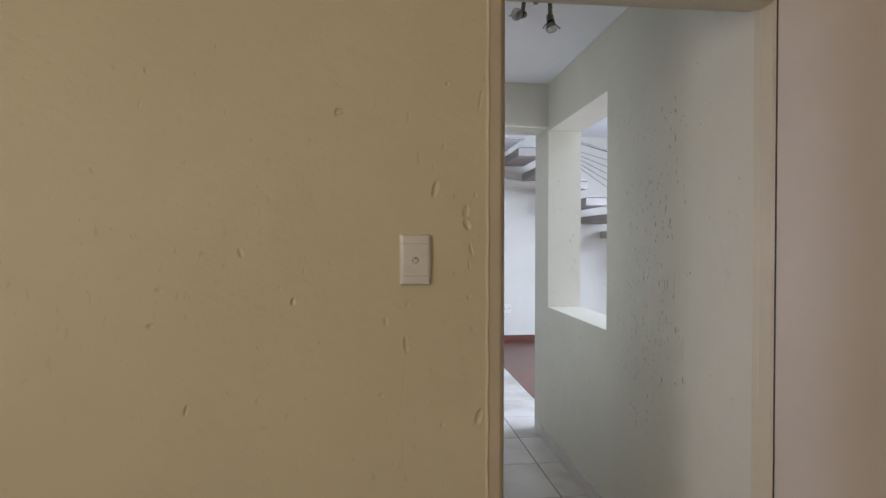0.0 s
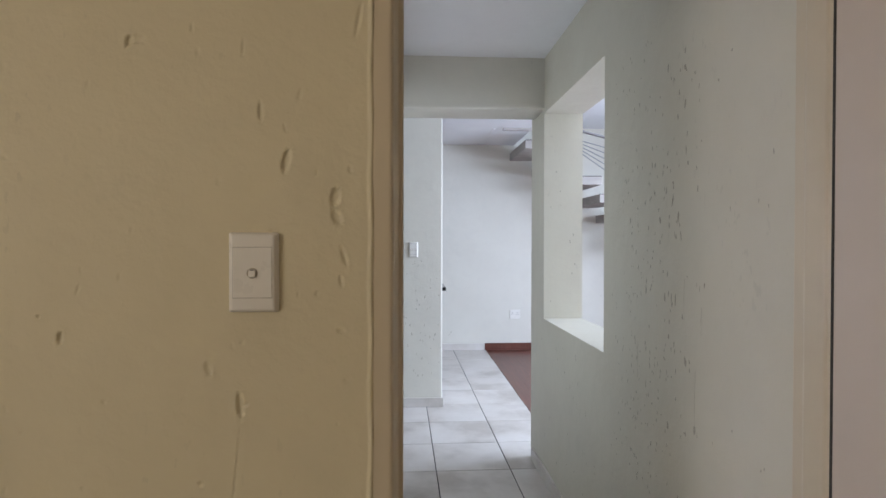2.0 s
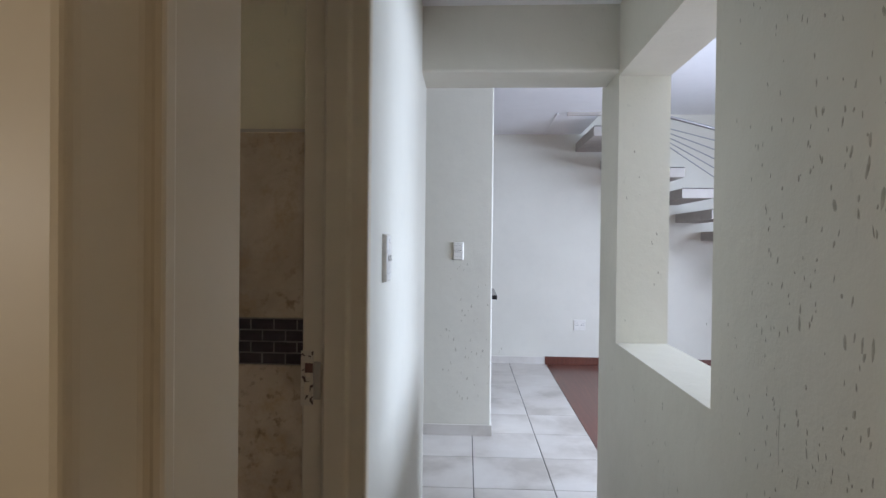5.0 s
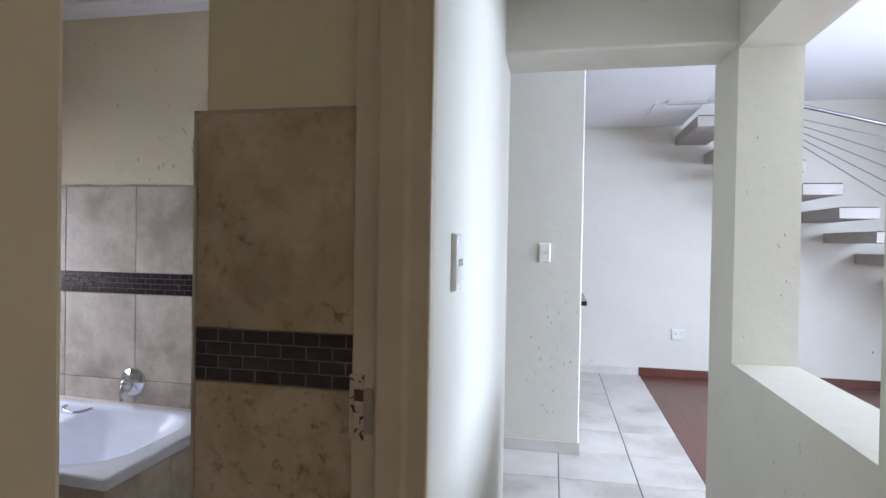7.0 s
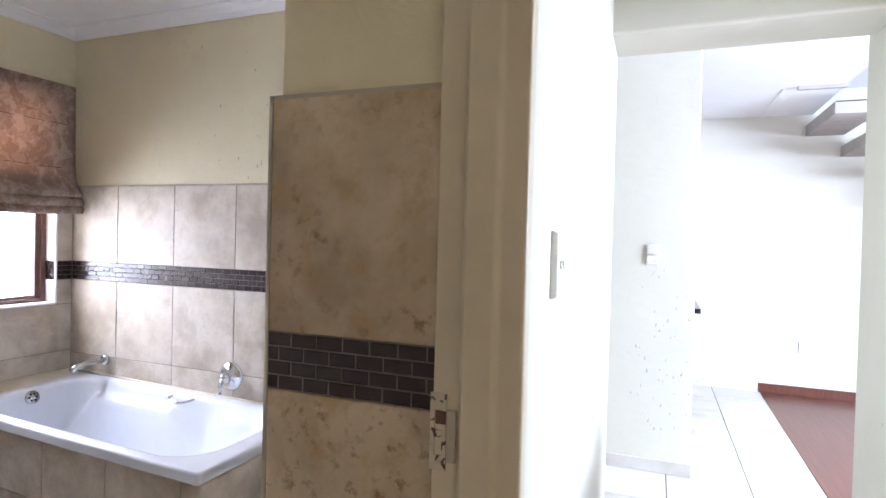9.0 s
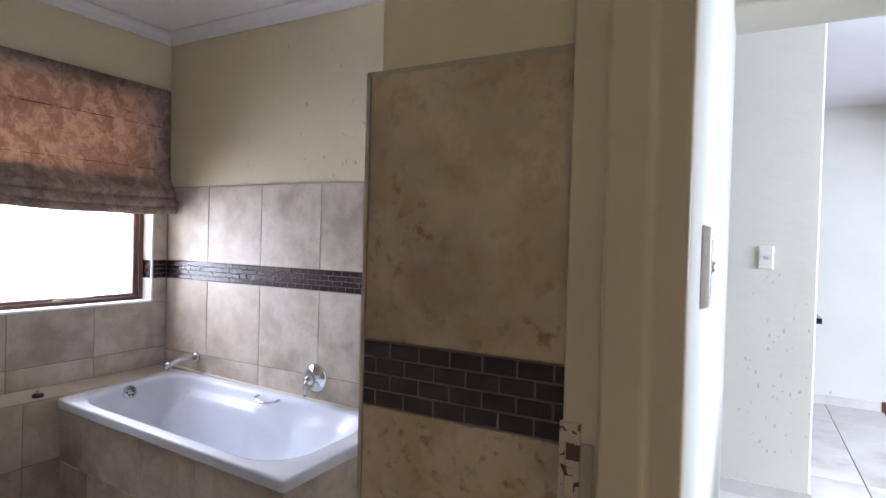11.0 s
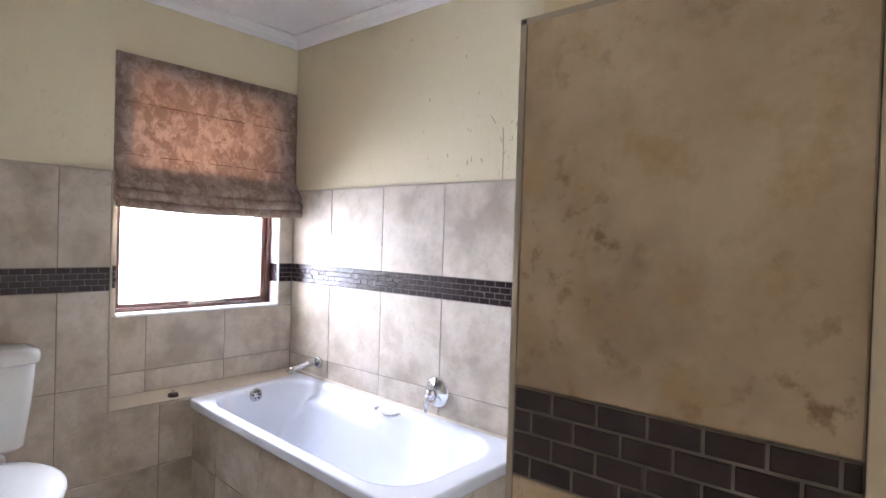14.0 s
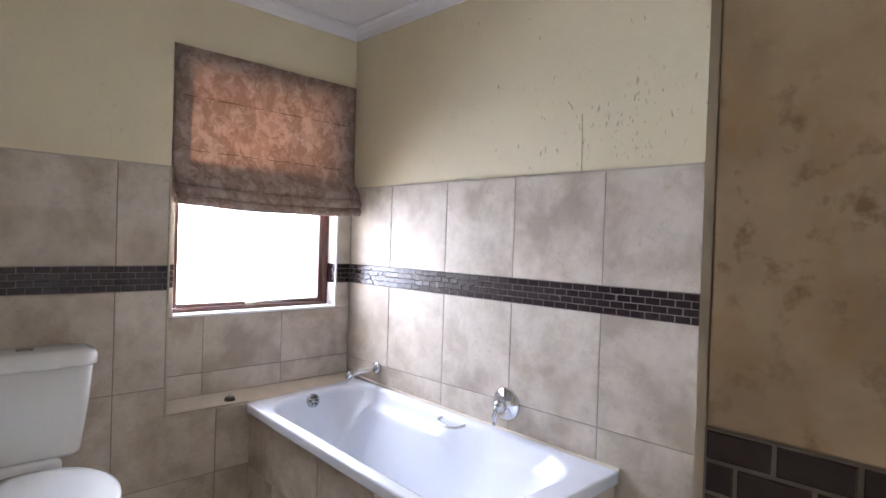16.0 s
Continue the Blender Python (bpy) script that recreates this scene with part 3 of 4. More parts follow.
# ---- floating stair ----
stair = thing("staircase", "floating stair of thick grey treads fixed to the lounge wall", "staircase", (1.70, YFAR, 0))
for n in range(0, 11):
    x, z = 0.006 + 0.2826 * n, 2.434 - 0.1995 * n
    t_bm = box(x, x + 0.305, -0.985, 0.02, z, z + 0.097, 0.004)
    tread = part("tread", t_bm, "tread", stair)
    part("nosing", box(x + 0.004, x + 0.301, -0.9885, -0.980, z + 0.091, z + 0.0995), "gap", tread, "dark line under the tread edge")
structure("trim_stair_opening", box(1.435, 1.755, 7.285, 7.325, LOW - 0.026, LOW + 0.01, 0.003), "tread", "grey edge strip at the stair opening")
structure("trim_ceiling_joint", box(1.340, 1.362, 7.330, YFAR, LOW - 0.006, LOW + 0.006, 0.002), "ceiling", "thin white cover strip on the ceiling")
rail = thing("stair_railing", "steel handrail and cables fanning down the stair side", "railing", (1.70, 7.42, 0))
part("handrail", tube([(0.35, 0, 2.71), (0.85, 0, 2.587), (1.47, 0, 2.42), (2.3, 0, 2.14), (3.1, 0, 1.70)], 0.016, 12), "steel", rail, "round brushed steel handrail", True)
for k in range(5):
    u = k / 4
    z0, z1 = 2.475 - 0.225 * u, 2.310 - 0.485 * u
    s = (z1 - z0) / 0.63
    part("cable", tube([(0.45, 0, z0 - s * 0.40), (0.85, 0, z0), (1.48, 0, z1), (3.1, 0, z1 + s * 1.62)], 0.0055, 8), "steel", rail)
for x, zt in ((0.36, 2.70), (3.1, 1.70)):
    part("post", rod((x, 0, zt - 0.95 if x > 1 else zt - 0.30), (x, 0, zt), 0.016), "steel", rail)

# ---- bathroom tiles' grout beds and trims ----
part("grout_bed", box(XALC, XNIB, YTAP + 0.003, YTAP + 0.0085, 0, TT - 0.002), "grout", tap_wall, "grey grout between the wall tiles")
part("mosaic_bed", box(XALC, XNIB, YTAP + 0.0008, YTAP + 0.006, MB, MT), "mosaic_grout", tap_wall, "pale grout of the mosaic band")
part("edge_trim", box(XALC, XNIB, YTAP + 0.0005, YTAP + 0.009, TT - 0.002, TT + 0.005), "trim", tap_wall, "thin greige trim over the top tiles")
part("grout_bed", box(XNIB + 0.001, XBATH + 0.001, YNIB + 0.003, YNIB + 0.0095, 0, TT - 0.002), "grout", nib, "grey grout between the wall tiles")
part("mosaic_bed", box(XNIB + 0.001, XBATH + 0.001, YNIB + 0.0008, YNIB + 0.006, MB, MT), "mosaic_grout", nib, "pale grout of the mosaic band")
part("edge_trim", join(box(XNIB - 0.004, XBATH + 0.001, YNIB + 0.0005, YNIB + 0.012, TT - 0.002, TT + 0.005), box(XNIB - 0.006, XNIB + 0.0015, YNIB + 0.0005, YNIB + 0.018, 0, TT + 0.005)), "trim", nib, "thin greige trim on the tile edges")
part("side_tiles", box(XNIB - 0.003, XNIB + 0.02, YNIB + 0.018, 3.2, 0, TT - 0.002), "tile", nib)
part("grout_bed", join(box(XWIN - 0.0085, XWIN - 0.003, YPASS, YALC - 0.001, 0, TT - 0.002), box(XWIN - 0.0085, XWIN - 0.003, YALC - 0.001, 3.76, 0, 0.594)), "grout", win_wall, "grey grout between the wall tiles")
part("mosaic_bed", box(XWIN - 0.006, XWIN - 0.0008, YPASS, YALC - 0.006, MB, MT), "mosaic_grout", win_wall, "pale grout of the mosaic band")
part("edge_trim", join(box(XWIN - 0.009, XWIN - 0.0005, YPASS, YALC, TT - 0.002, TT + 0.005), box(XWIN - 0.012, XWIN + 0.001, YALC - 0.006, YALC + 0.001, 0.594, TT + 0.005), box(XWIN - 0.012, XWIN + 0.001, YALC + 0.001, 3.74, 0.594, 0.601)), "trim", win_wall, "pale trim on the tile edges")
part("alcove_bed", join(box(XALC - 0.0085, XALC - 0.003, YALC, WY0, 0.60, TT), box(XALC - 0.0085, XALC - 0.003, WY0, WY1, 0.60, WZ0 - 0.001), box(XALC - 0.0085, XALC - 0.003, WY1, YTAP + 0.003, 0.60, TT)), "grout", win_wall, "grey grout between the alcove tiles")
ledge = box(XALC - 0.004, XWIN - 0.002, YALC + 0.001, YTAP, 0.590, 0.604, 0.001)
for v in ledge.verts:
    v.co.z += 0.25 * (XWIN - v.co.x)
part("ledge_top", ledge, "ledge", win_wall, "beige tiled ledge sloping from the window")
part("reveal", join(box(-2.60, XALC + 0.004, WY1 - 0.006, WY1 + 0.004, WZ0, WZ1), box(-2.60, XALC + 0.006, WY0, WY1, WZ0 - 0.008, WZ0 + 0.004, 0.002)), "ceiling", win_wall, "white painted window reveal and sill")
part("reveal_band", box(-2.585, XALC - 0.004, WY1 - 0.0085, WY1 - 0.004, MB, MT), "mosaic", win_wall, "brown mosaic returning into the window reveal")

# ---- bathroom window and blind ----
FL, FR, FB = WY0 + 0.020, WY1 - 0.034, WZ0 + 0.022      # inner edges of the outer frame
SL, SR, SB = WY0 + 0.040, WY1 - 0.060, WZ0 + 0.040      # inner edges of the sash
window = structure("window_bathroom", join(box(-2.605, -2.555, WY0, FL, WZ0 + 0.003, WZ1, 0.004), box(-2.605, -2.555, FR, WY1 - 0.006, WZ0 + 0.003, WZ1, 0.004),
                   box(-2.605, -2.555, FL, FR, WZ0 + 0.003, FB, 0.004), box(-2.605, -2.555, FL, FR, WZ1 - 0.05, WZ1, 0.004)), "timber", "red-brown timber window with a bright pane")
sash = part("sash", join(box(-2.600, -2.562, SR, FR - 0.002, FB + 0.0015, WZ1 - 0.052, 0.004), box(-2.600, -2.562, FL + 0.002, SL, FB + 0.0015, WZ1 - 0.052, 0.004), box(-2.600, -2.562, SL, SR, FB + 0.0015, SB, 0.004)), "timber", window)
pane = part("pane", box(-2.583, -2.579, SL - 0.005, SR + 0.005, SB - 0.005, WZ1 - 0.05), "glass", window)
pane.visible_shadow = False
part("stay", join(tube([(-2.552, 3.80, WZ0 + 0.030), (-2.545, 3.86, WZ0 + 0.036), (-2.545, 3.98, WZ0 + 0.034)], 0.005, 8), box(-2.558, -2.546, 3.79, 3.83, WZ0 + 0.020, WZ0 + 0.034, 0.002)), "olive", window, "brass casement stay")


def roman_blind():
    """A flat cloth drawn halfway up: seams across it and three soft folds at the foot."""
    ob = thing("roman_blind", "brown damask roman blind drawn halfway up the window", "blind", (XALC, 0, 0))
    bm = bmesh.new()
    y0, y1 = YALC + 0.018, YTAP - 0.004
    prof = [(0.012, 2.150), (0.012, 2.05), (0.013, 1.955), (0.018, 1.943), (0.013, 1.934), (0.014, 1.80), (0.014, 1.725), (0.020, 1.712), (0.015, 1.703), (0.026, 1.64),
            (0.056, 1.600), (0.074, 1.575), (0.070, 1.556), (0.036, 1.566), (0.060, 1.560), (0.088, 1.534), (0.084, 1.510), (0.044, 1.522), (0.068, 1.514), (0.090, 1.490), (0.080, 1.470), (0.046, 1.478), (0.038, 1.50)]
    cols = 40
    grid = []
    for i in range(cols + 1):
        u = i / cols
        y = y0 + (y1 - y0) * u
        row = []
        for x, z in prof:
            low = max(0.0, 1.72 - z)
            sag = 0.014 * math.sin(u * math.pi) * low / 0.24
            wave = 0.004 * noise.noise((u * 5, z * 6, 3)) * (1 + 4 * low)
            edge = 0.012 * max(0, 0.06 - u) / 0.06 if z < 2.1 else 0
            row.append(bm.verts.new((x + wave, y + edge, z - sag + 0.006 * low * math.sin(u * 14))))
        grid.append(row)
    for a, b in zip(grid, grid[1:]):
        for k in range(len(prof) - 1):
            bm.faces.new((a[k], b[k], b[k + 1], a[k + 1]))
    cloth = part("cloth", bm, "cloth", ob, "", True)
    thick = cloth.modifiers.new("thickness", 'SOLIDIFY')
    thick.thickness = 0.0015
    rnd = random.Random(4)
    for z, x in ((1.9425, 0.018), (1.7115, 0.020)):
        at = y0 + 0.05
        while at < y1 - 0.09:
            run = rnd.uniform(0.03, 0.13)
            way = [(x + 0.0012, min(at + run * k / 4, y1 - 0.05), z - 0.004 + 0.004 * noise.noise((at * 9 + k * 0.7, z, 0))) for k in range(5)]
            part("seam", tube(way, rnd.uniform(0.0012, 0.0022), 6), "timber", ob, "dark stitched seam")
            at += run + rnd.uniform(0.01, 0.05)
    # unseen strips added behind the cloth to keep window light off its borders
    for a, b in ((y0 + 0.002, y0 + 0.095), (y1 - 0.085, y1 - 0.002)):
        part("side_hem", box(0.0045, 0.0065, a, b, 1.66, 2.11), "cloth", ob)
    part("lining", box(0.0045, 0.0075, y0 + 0.002, y1 - 0.002, 1.50, 1.66), "cloth", ob, "doubled cloth behind the folds")
    part("head_rail", box(-0.006, 0.011, y0, y1, 2.118, 2.150, 0.002), "timber", ob)
    return ob


roman_blind()

# ---- bath ----


BX0, BX1, BY0, BY1, RIM = -2.392, -0.885, 3.635, 4.345, 0.590
bath = thing("bathtub", "white enamelled built-in bathtub with a wide rim", "bathtub", ((BX0 + BX1) / 2, (BY0 + BY1) / 2, 0))
HW, HD = (BX1 - BX0) / 2, (BY1 - BY0) / 2


def dense(cx, cy, hw, hd, r, z, n=280):
    """A rounded rectangle sampled evenly along its edge."""
    arcs = []
    sides = ((hd - r) * 2, (hw - r) * 2) * 2
    for k, side in enumerate(sides):
        arcs.append(("arc", k, math.pi * r / 2))
        arcs.append(("side", k, side))
    length = sum(a[2] for a in arcs)
    pts = []
    for i in range(n):
        t = i * length / n
        for kind, k, l in arcs:
            if t <= l:
                break
            t -= l
        sx, sy = ((1, -1), (1, 1), (-1, 1), (-1, -1))[k]
        a0 = radians((-90, 0, 90, 180)[k])
        centre = Vector((sx * (hw - r), sy * (hd - r), 0))
        angle = a0 + (t / r if kind == "arc" else math.pi / 2)
        p = centre + Vector((r * math.cos(angle), r * math.sin(angle), 0))
        if kind == "side":
            p += t * Vector(((0, 1, 0), (-1, 0, 0), (0, -1, 0), (1, 0, 0))[k])
        pts.append((cx + p.x, cy + p.y, z))
    return pts


def basin(p, s, depth=0.40):
    """Height of the basin: steep sides, an arm rest along the wall, a sloping back and a shallow crease across it."""
    x, y, _ = p
    away = (1 - s) * (HD - 0.058)
    run = 0.150 + 0.06 * max(0.0, min(1.0, 6 * y)) + 0.16 * max(0.0, min(1.0, (x - 0.05) / 0.5))
    wall = 1 - (1 - min(away / run, 1.0)) ** 2.0
    arm = max(0.0, min(1.0, (y - 0.08) / 0.08)) * max(0.0, min(1.0, (x + 0.62) / 0.10)) * max(0.0, min(1.0, (0.20 - x) / 0.22))
    shelf = 0.050 * min(1.0, away / 0.018) + 0.022 * max(0.0, min(1.0, (away - 0.018) / 0.050)) + (depth - 0.072) * (1 - (1 - max(0.0, min(1.0, (away - 0.068) / 0.12))) ** 2)
    low = RIM - 0.004 - (1 - arm) * depth * wall - arm * shelf
    d = (x - 0.27) * 0.68 + (y - 0.21) * 0.73      # beyond the crease, towards the corner
    lift = 0.050 / (1 + math.exp(-max(-0.1, min(0.1, d)) / 0.006)) * min(1.0, away / 0.05)
    return low + lift * max(0.0, min(1.0, (x - 0.10) / 0.25))


rings = [dense(0, 0, HW - 0.010, HD - 0.010, 0.012, RIM - 0.042), dense(0, 0, HW - 0.002, HD - 0.002, 0.012, RIM - 0.042), dense(0, 0, HW, HD, 0.012, RIM - 0.039), dense(0, 0, HW, HD, 0.012, RIM - 0.034), dense(0, 0, HW, HD, 0.012, RIM - 0.010),
         dense(0, 0, HW - 0.0005, HD - 0.0005, 0.012, RIM - 0.006), dense(0, 0, HW - 0.003, HD - 0.003, 0.011, RIM - 0.0015), dense(0, 0, HW - 0.007, HD - 0.007, 0.010, RIM), dense(0, 0, HW - 0.014, HD - 0.014, 0.012, RIM),
         dense(-0.020, 0, HW - 0.065, HD - 0.046, 0.19, RIM - 0.0005), dense(-0.020, 0, HW - 0.075, HD - 0.056, 0.19, RIM - 0.004)]
IW, ID = HW - 0.075, HD - 0.056
for k in range(1, 56):
    s = 1 - k / 56
    inset = (1 - s) * (ID - 0.02)
    ring = dense(-0.020, 0, IW - inset, ID - inset, max(0.015, 0.19 * s), 0)
    rings.append([(x, y, basin((x, y, 0), s)) for x, y, _ in ring])
TAPER = 0.098 / (BX1 - BX0)   # the front edge runs a little askew to the wall


def askew(p):
    """The bath is narrower at the window end, and its back corner there sits a little high."""
    x, y, z = p
    return (x, y + TAPER * (HW - x) * (HD - y) / (2 * HD), z + 0.028 * (HW - x) * (HD + y) / (4 * HW * HD))


part("shell", loft([[askew(p) for p in ring] for ring in rings]), "enamel", bath, "", True)
over = part("overflow", rod((-HW + 0.046, 0.05, RIM - 0.034), (-HW + 0.074, 0.05, RIM - 0.026), 0.032, 28), "chrome", bath, "chrome overflow rose with dark slots", True)
for k in range(6):
    a = k * math.tau / 6
    c = Vector((-HW + 0.0742 - 0.005 * math.sin(a), 0.05 + 0.017 * math.cos(a), RIM - 0.026 + 0.017 * math.sin(a)))
    part("slot", rod(c, c + Vector((0.0011, 0, 0.0003)), 0.0058, 10), "gap", over)
way = [(-0.036, -0.066, -0.012), (-0.034, -0.092, -0.014), (-0.010, -0.106, -0.022), (0.032, -0.110, -0.028), (0.074, -0.106, -0.022), (0.098, -0.092, -0.014), (0.100, -0.066, -0.012)]
part("grip", tube([askew((x - 0.01, HD + y, RIM + z)) for x, y, z in way], 0.0062, 12), "chrome", bath, "chrome grip on the bath side", True)
LEAN_A = math.degrees(math.atan(TAPER))
apron = structure("wall_bath_apron", box(-1.55, -0.022, 0.022, 0.06, 0, RIM - 0.036), "grout", "beige tiled panel in front of the bath")
apron.matrix_basis = pose(BX1, BY0, 0, 0, 0, -LEAN_A)
apron_end = structure("wall_bath_end", box(BX1 - 0.06, BX1 - 0.022, BY0 + 0.045, YTAP, 0, RIM - 0.036), "grout", "beige tiled end of the bath")

part("sealant", tube([(BX0 - 0.08, YTAP - 0.003, 0.632), (BX0 + 0.2, YTAP - 0.003, 0.619), (BX0 + 0.75, YTAP - 0.003, 0.604), (BX1, YTAP - 0.003, 0.592)], 0.007, 8), "ledge", tap_wall, "cream sealant bead behind the bath")
plug = thing("bath_plug", "dark rubber bath plug lying on the tiled ledge", "plug", (XWIN - 0.025, 3.665, 0.6102))
part("stopper", rod((0, 0, 0.0), (0, 0, 0.013), 0.024, 20, 0.021), "rubber", plug)
part("ring", tube([(0.010 * math.cos(a / 8 * math.tau), 0, 0.019 + 0.010 * math.sin(a / 8 * math.tau)) for a in range(9)], 0.0022, 6), "steel", plug)

spout = thing("bath_spout", "chrome bath spout on the tiled wall", "tap", (-2.222, YTAP, 0.700))
part("flange", rod((0, 0.004, 0), (0, -0.014, 0), 0.030, 28, 0.024), "chrome", spout, "", True)
part("pipe", tube([(0, -0.005, 0), (0, -0.06, 0.004), (0, -0.12, 0.0), (0, -0.165, -0.012), (0, -0.185, -0.026)], 0.0165, 16), "chrome", spout, "", True)
mixer = thing("bath_mixer", "chrome lever mixer on a round plate", "tap", (-1.385, YTAP, 0.706))
part("plate", loft([[(r * math.cos(k * math.tau / 36), y, r * math.sin(k * math.tau / 36)) for k in range(36)] for r, y in ((0.066, 0.004), (0.066, -0.004), (0.060, -0.010), (0.030, -0.016), (0.026, -0.050), (0.022, -0.056))]), "chrome", mixer, "", True)
lever = part("lever", join(tube([(0, -0.046, 0.010), (-0.004, -0.062, -0.008), (-0.007, -0.068, -0.040), (-0.007, -0.066, -0.074)], 0.0085, 12), tube([(0.006, -0.046, 0.008), (0.006, -0.060, -0.012), (0.002, -0.068, -0.044), (-0.005, -0.066, -0.074)], 0.006, 10)), "chrome", mixer, "", True)
part("knob", loft([[(q * math.cos(k * math.tau / 28), y, q * math.sin(k * math.tau / 28)) for k in range(28)] for q, y in ((0.027, -0.018), (0.028, -0.040), (0.024, -0.056), (0.014, -0.064), (0.004, -0.067))]), "chrome", mixer, "", True)

# ---- toilet ----
toilet = thing("toilet", "white close-coupled toilet with its lid down", "toilet", (XWIN + 0.001, 2.895, 0))


def egg(length, half, z, x0, n=40):
    pts = []
    for k in range(n):
        a = k * math.tau / n
        c, s = math.cos(a), math.sin(a)
        x = x0 + length / 2 + length / 2 * c
        taper = 1 - 0.16 * (c + 1) / 2
        pts.append((x, half * taper * (abs(s) ** 0.85) * (1 if s >= 0 else -1), z))
    return pts


part("cistern", loft([rounded(0.098, 0, 0.072, 0.150, 0.03, 0.575), rounded(0.098, 0, 0.082, 0.160, 0.035, 0.59), rounded(0.100, 0, 0.088, 0.180, 0.04, 0.75), rounded(0.102, 0, 0.092, 0.190, 0.045, 0.885)], True), "china", toilet, "", True)
lid = part("cistern_lid", loft([rounded(0.104, 0, 0.094, 0.193, 0.045, 0.884), rounded(0.104, 0, 0.102, 0.202, 0.05, 0.890), rounded(0.104, 0, 0.102, 0.202, 0.05, 0.918), rounded(0.104, 0, 0.096, 0.196, 0.048, 0.932), rounded(0.104, 0, 0.070, 0.170, 0.04, 0.938)], True), "china", toilet, "", True)
part("flush_button", rod((0.10, 0, 0.936), (0.10, 0, 0.943), 0.027, 24, 0.024), "chrome", lid, "", True)
part("bowl", loft([egg(0.32, 0.105, 0.0, 0.12), egg(0.30, 0.100, 0.05, 0.12), egg(0.36, 0.115, 0.18, 0.13), egg(0.48, 0.170, 0.40, 0.15), egg(0.53, 0.196, 0.485, 0.15), egg(0.53, 0.196, 0.524, 0.15)], True), "china", toilet, "", True)
part("neck", box(0.02, 0.20, -0.10, 0.10, 0.40, 0.58, 0.02, 3), "china", toilet)
part("seat", loft([egg(0.48, 0.208, 0.524, 0.21), egg(0.485, 0.212, 0.530, 0.21), egg(0.48, 0.208, 0.539, 0.21)], True), "china", toilet, "", True)
part("seat_lid", loft([egg(0.485, 0.214, 0.541, 0.21), egg(0.49, 0.218, 0.547, 0.21), egg(0.488, 0.216, 0.557, 0.21), egg(0.465, 0.200, 0.564, 0.22), egg(0.36, 0.12, 0.570, 0.26)], True), "china", toilet, "", True)

# ---- plaster knocks near the doorway ----


def plaster_skin(wall, x0, x1, z0, z1, step, dents, small, seed):
    """A thin coat of plaster with real knocks pressed into it, facing -y; its margins run out flush."""
    rnd = np.random.default_rng(seed)
    fx, fz0, fz1 = x0 + 0.58, z0 + 0.27, z1 - 0.38      # finer where the camera comes near
    xs = np.r_[np.arange(x0, fx, 2.2 * step), np.arange(fx, x1, step), x1]
    zs = np.r_[np.arange(z0, fz0, 2.2 * step), np.arange(fz0, fz1, step), np.arange(fz1, z1, 2.2 * step), z1]
    nx, nz = len(xs), len(zs)
    X, Z = np.meshgrid(xs, zs, indexing="ij")
    coat = 0.0042 + 0.00025 * np.sin(X * 31 + 2.1 * np.sin(Z * 9)) * np.sin(Z * 23 + 1.7 * np.sin(X * 13)) + 0.00012 * np.sin(X * 97 + 3 * np.sin(Z * 41)) * np.sin(Z * 83)
    marks = list(dents)
    for _ in range(small):
        marks.append((rnd.uniform(x0, x1), rnd.uniform(z0, z1), rnd.uniform(0.003, 0.008), rnd.uniform(0.004, 0.016), rnd.uniform(0.0004, 0.0013)))
    for a, z, w, h, depth in marks:
        lean = rnd.uniform(-0.3, 0.3)
        i0, i1 = np.searchsorted(xs, (a - 1.6 * w - 0.4 * h, a + 1.6 * w + 0.4 * h))
        k0, k1 = np.searchsorted(zs, (z - 1.6 * h, z + 1.6 * h))
        U, V = X[i0:i1, k0:k1], Z[i0:i1, k0:k1]
        jag = 1 + 0.5 * np.sin(V * 900 + a * 50) * np.sin(U * 700)
        d = (((U - a - lean * (V - z)) / (w / 2)) ** 2 + ((V - z) / (h / 2)) ** 2) * jag
        coat[i0:i1, k0:k1] += 1.8 * depth * (0.12 * np.exp(-((np.sqrt(d) - 1.45) / 0.35) ** 2) - np.exp(-d ** 1.8))
    coat += 0.0028 * np.exp(-((X - x1 + 0.007 - 0.0012 * np.sin(Z * 37)) / 0.0034) ** 2) * (1 + 0.4 * np.sin(Z * 61 + 2 * np.sin(Z * 23)))
    rim = np.minimum(np.minimum(X - x0, 3.0 * (x1 - X)), np.minimum(Z - z0, z1 - Z)) / 0.012
    coat = np.clip(coat, 0.0002, 0.009) * np.clip(rim, 0, 1)
    verts = np.stack([X, YBED - coat, Z], -1).reshape(-1, 3)
    idx = np.arange(nx * nz).reshape(nx, nz)
    faces = np.stack([idx[:-1, :-1], idx[1:, :-1], idx[1:, 1:], idx[:-1, 1:]], -1).reshape(-1, 4)
    mesh = bpy.data.meshes.new("plaster_coat")
    mesh.from_pydata(verts.tolist(), [], faces.tolist())
    mesh.polygons.foreach_set("use_smooth", np.ones(len(faces), dtype=bool))
    mesh.materials.append(M["cream"])
    ob = new("plaster_coat", mesh)
    ob.parent = wall
    return tagged(ob, "cream plaster coat with knocks and scuffs")


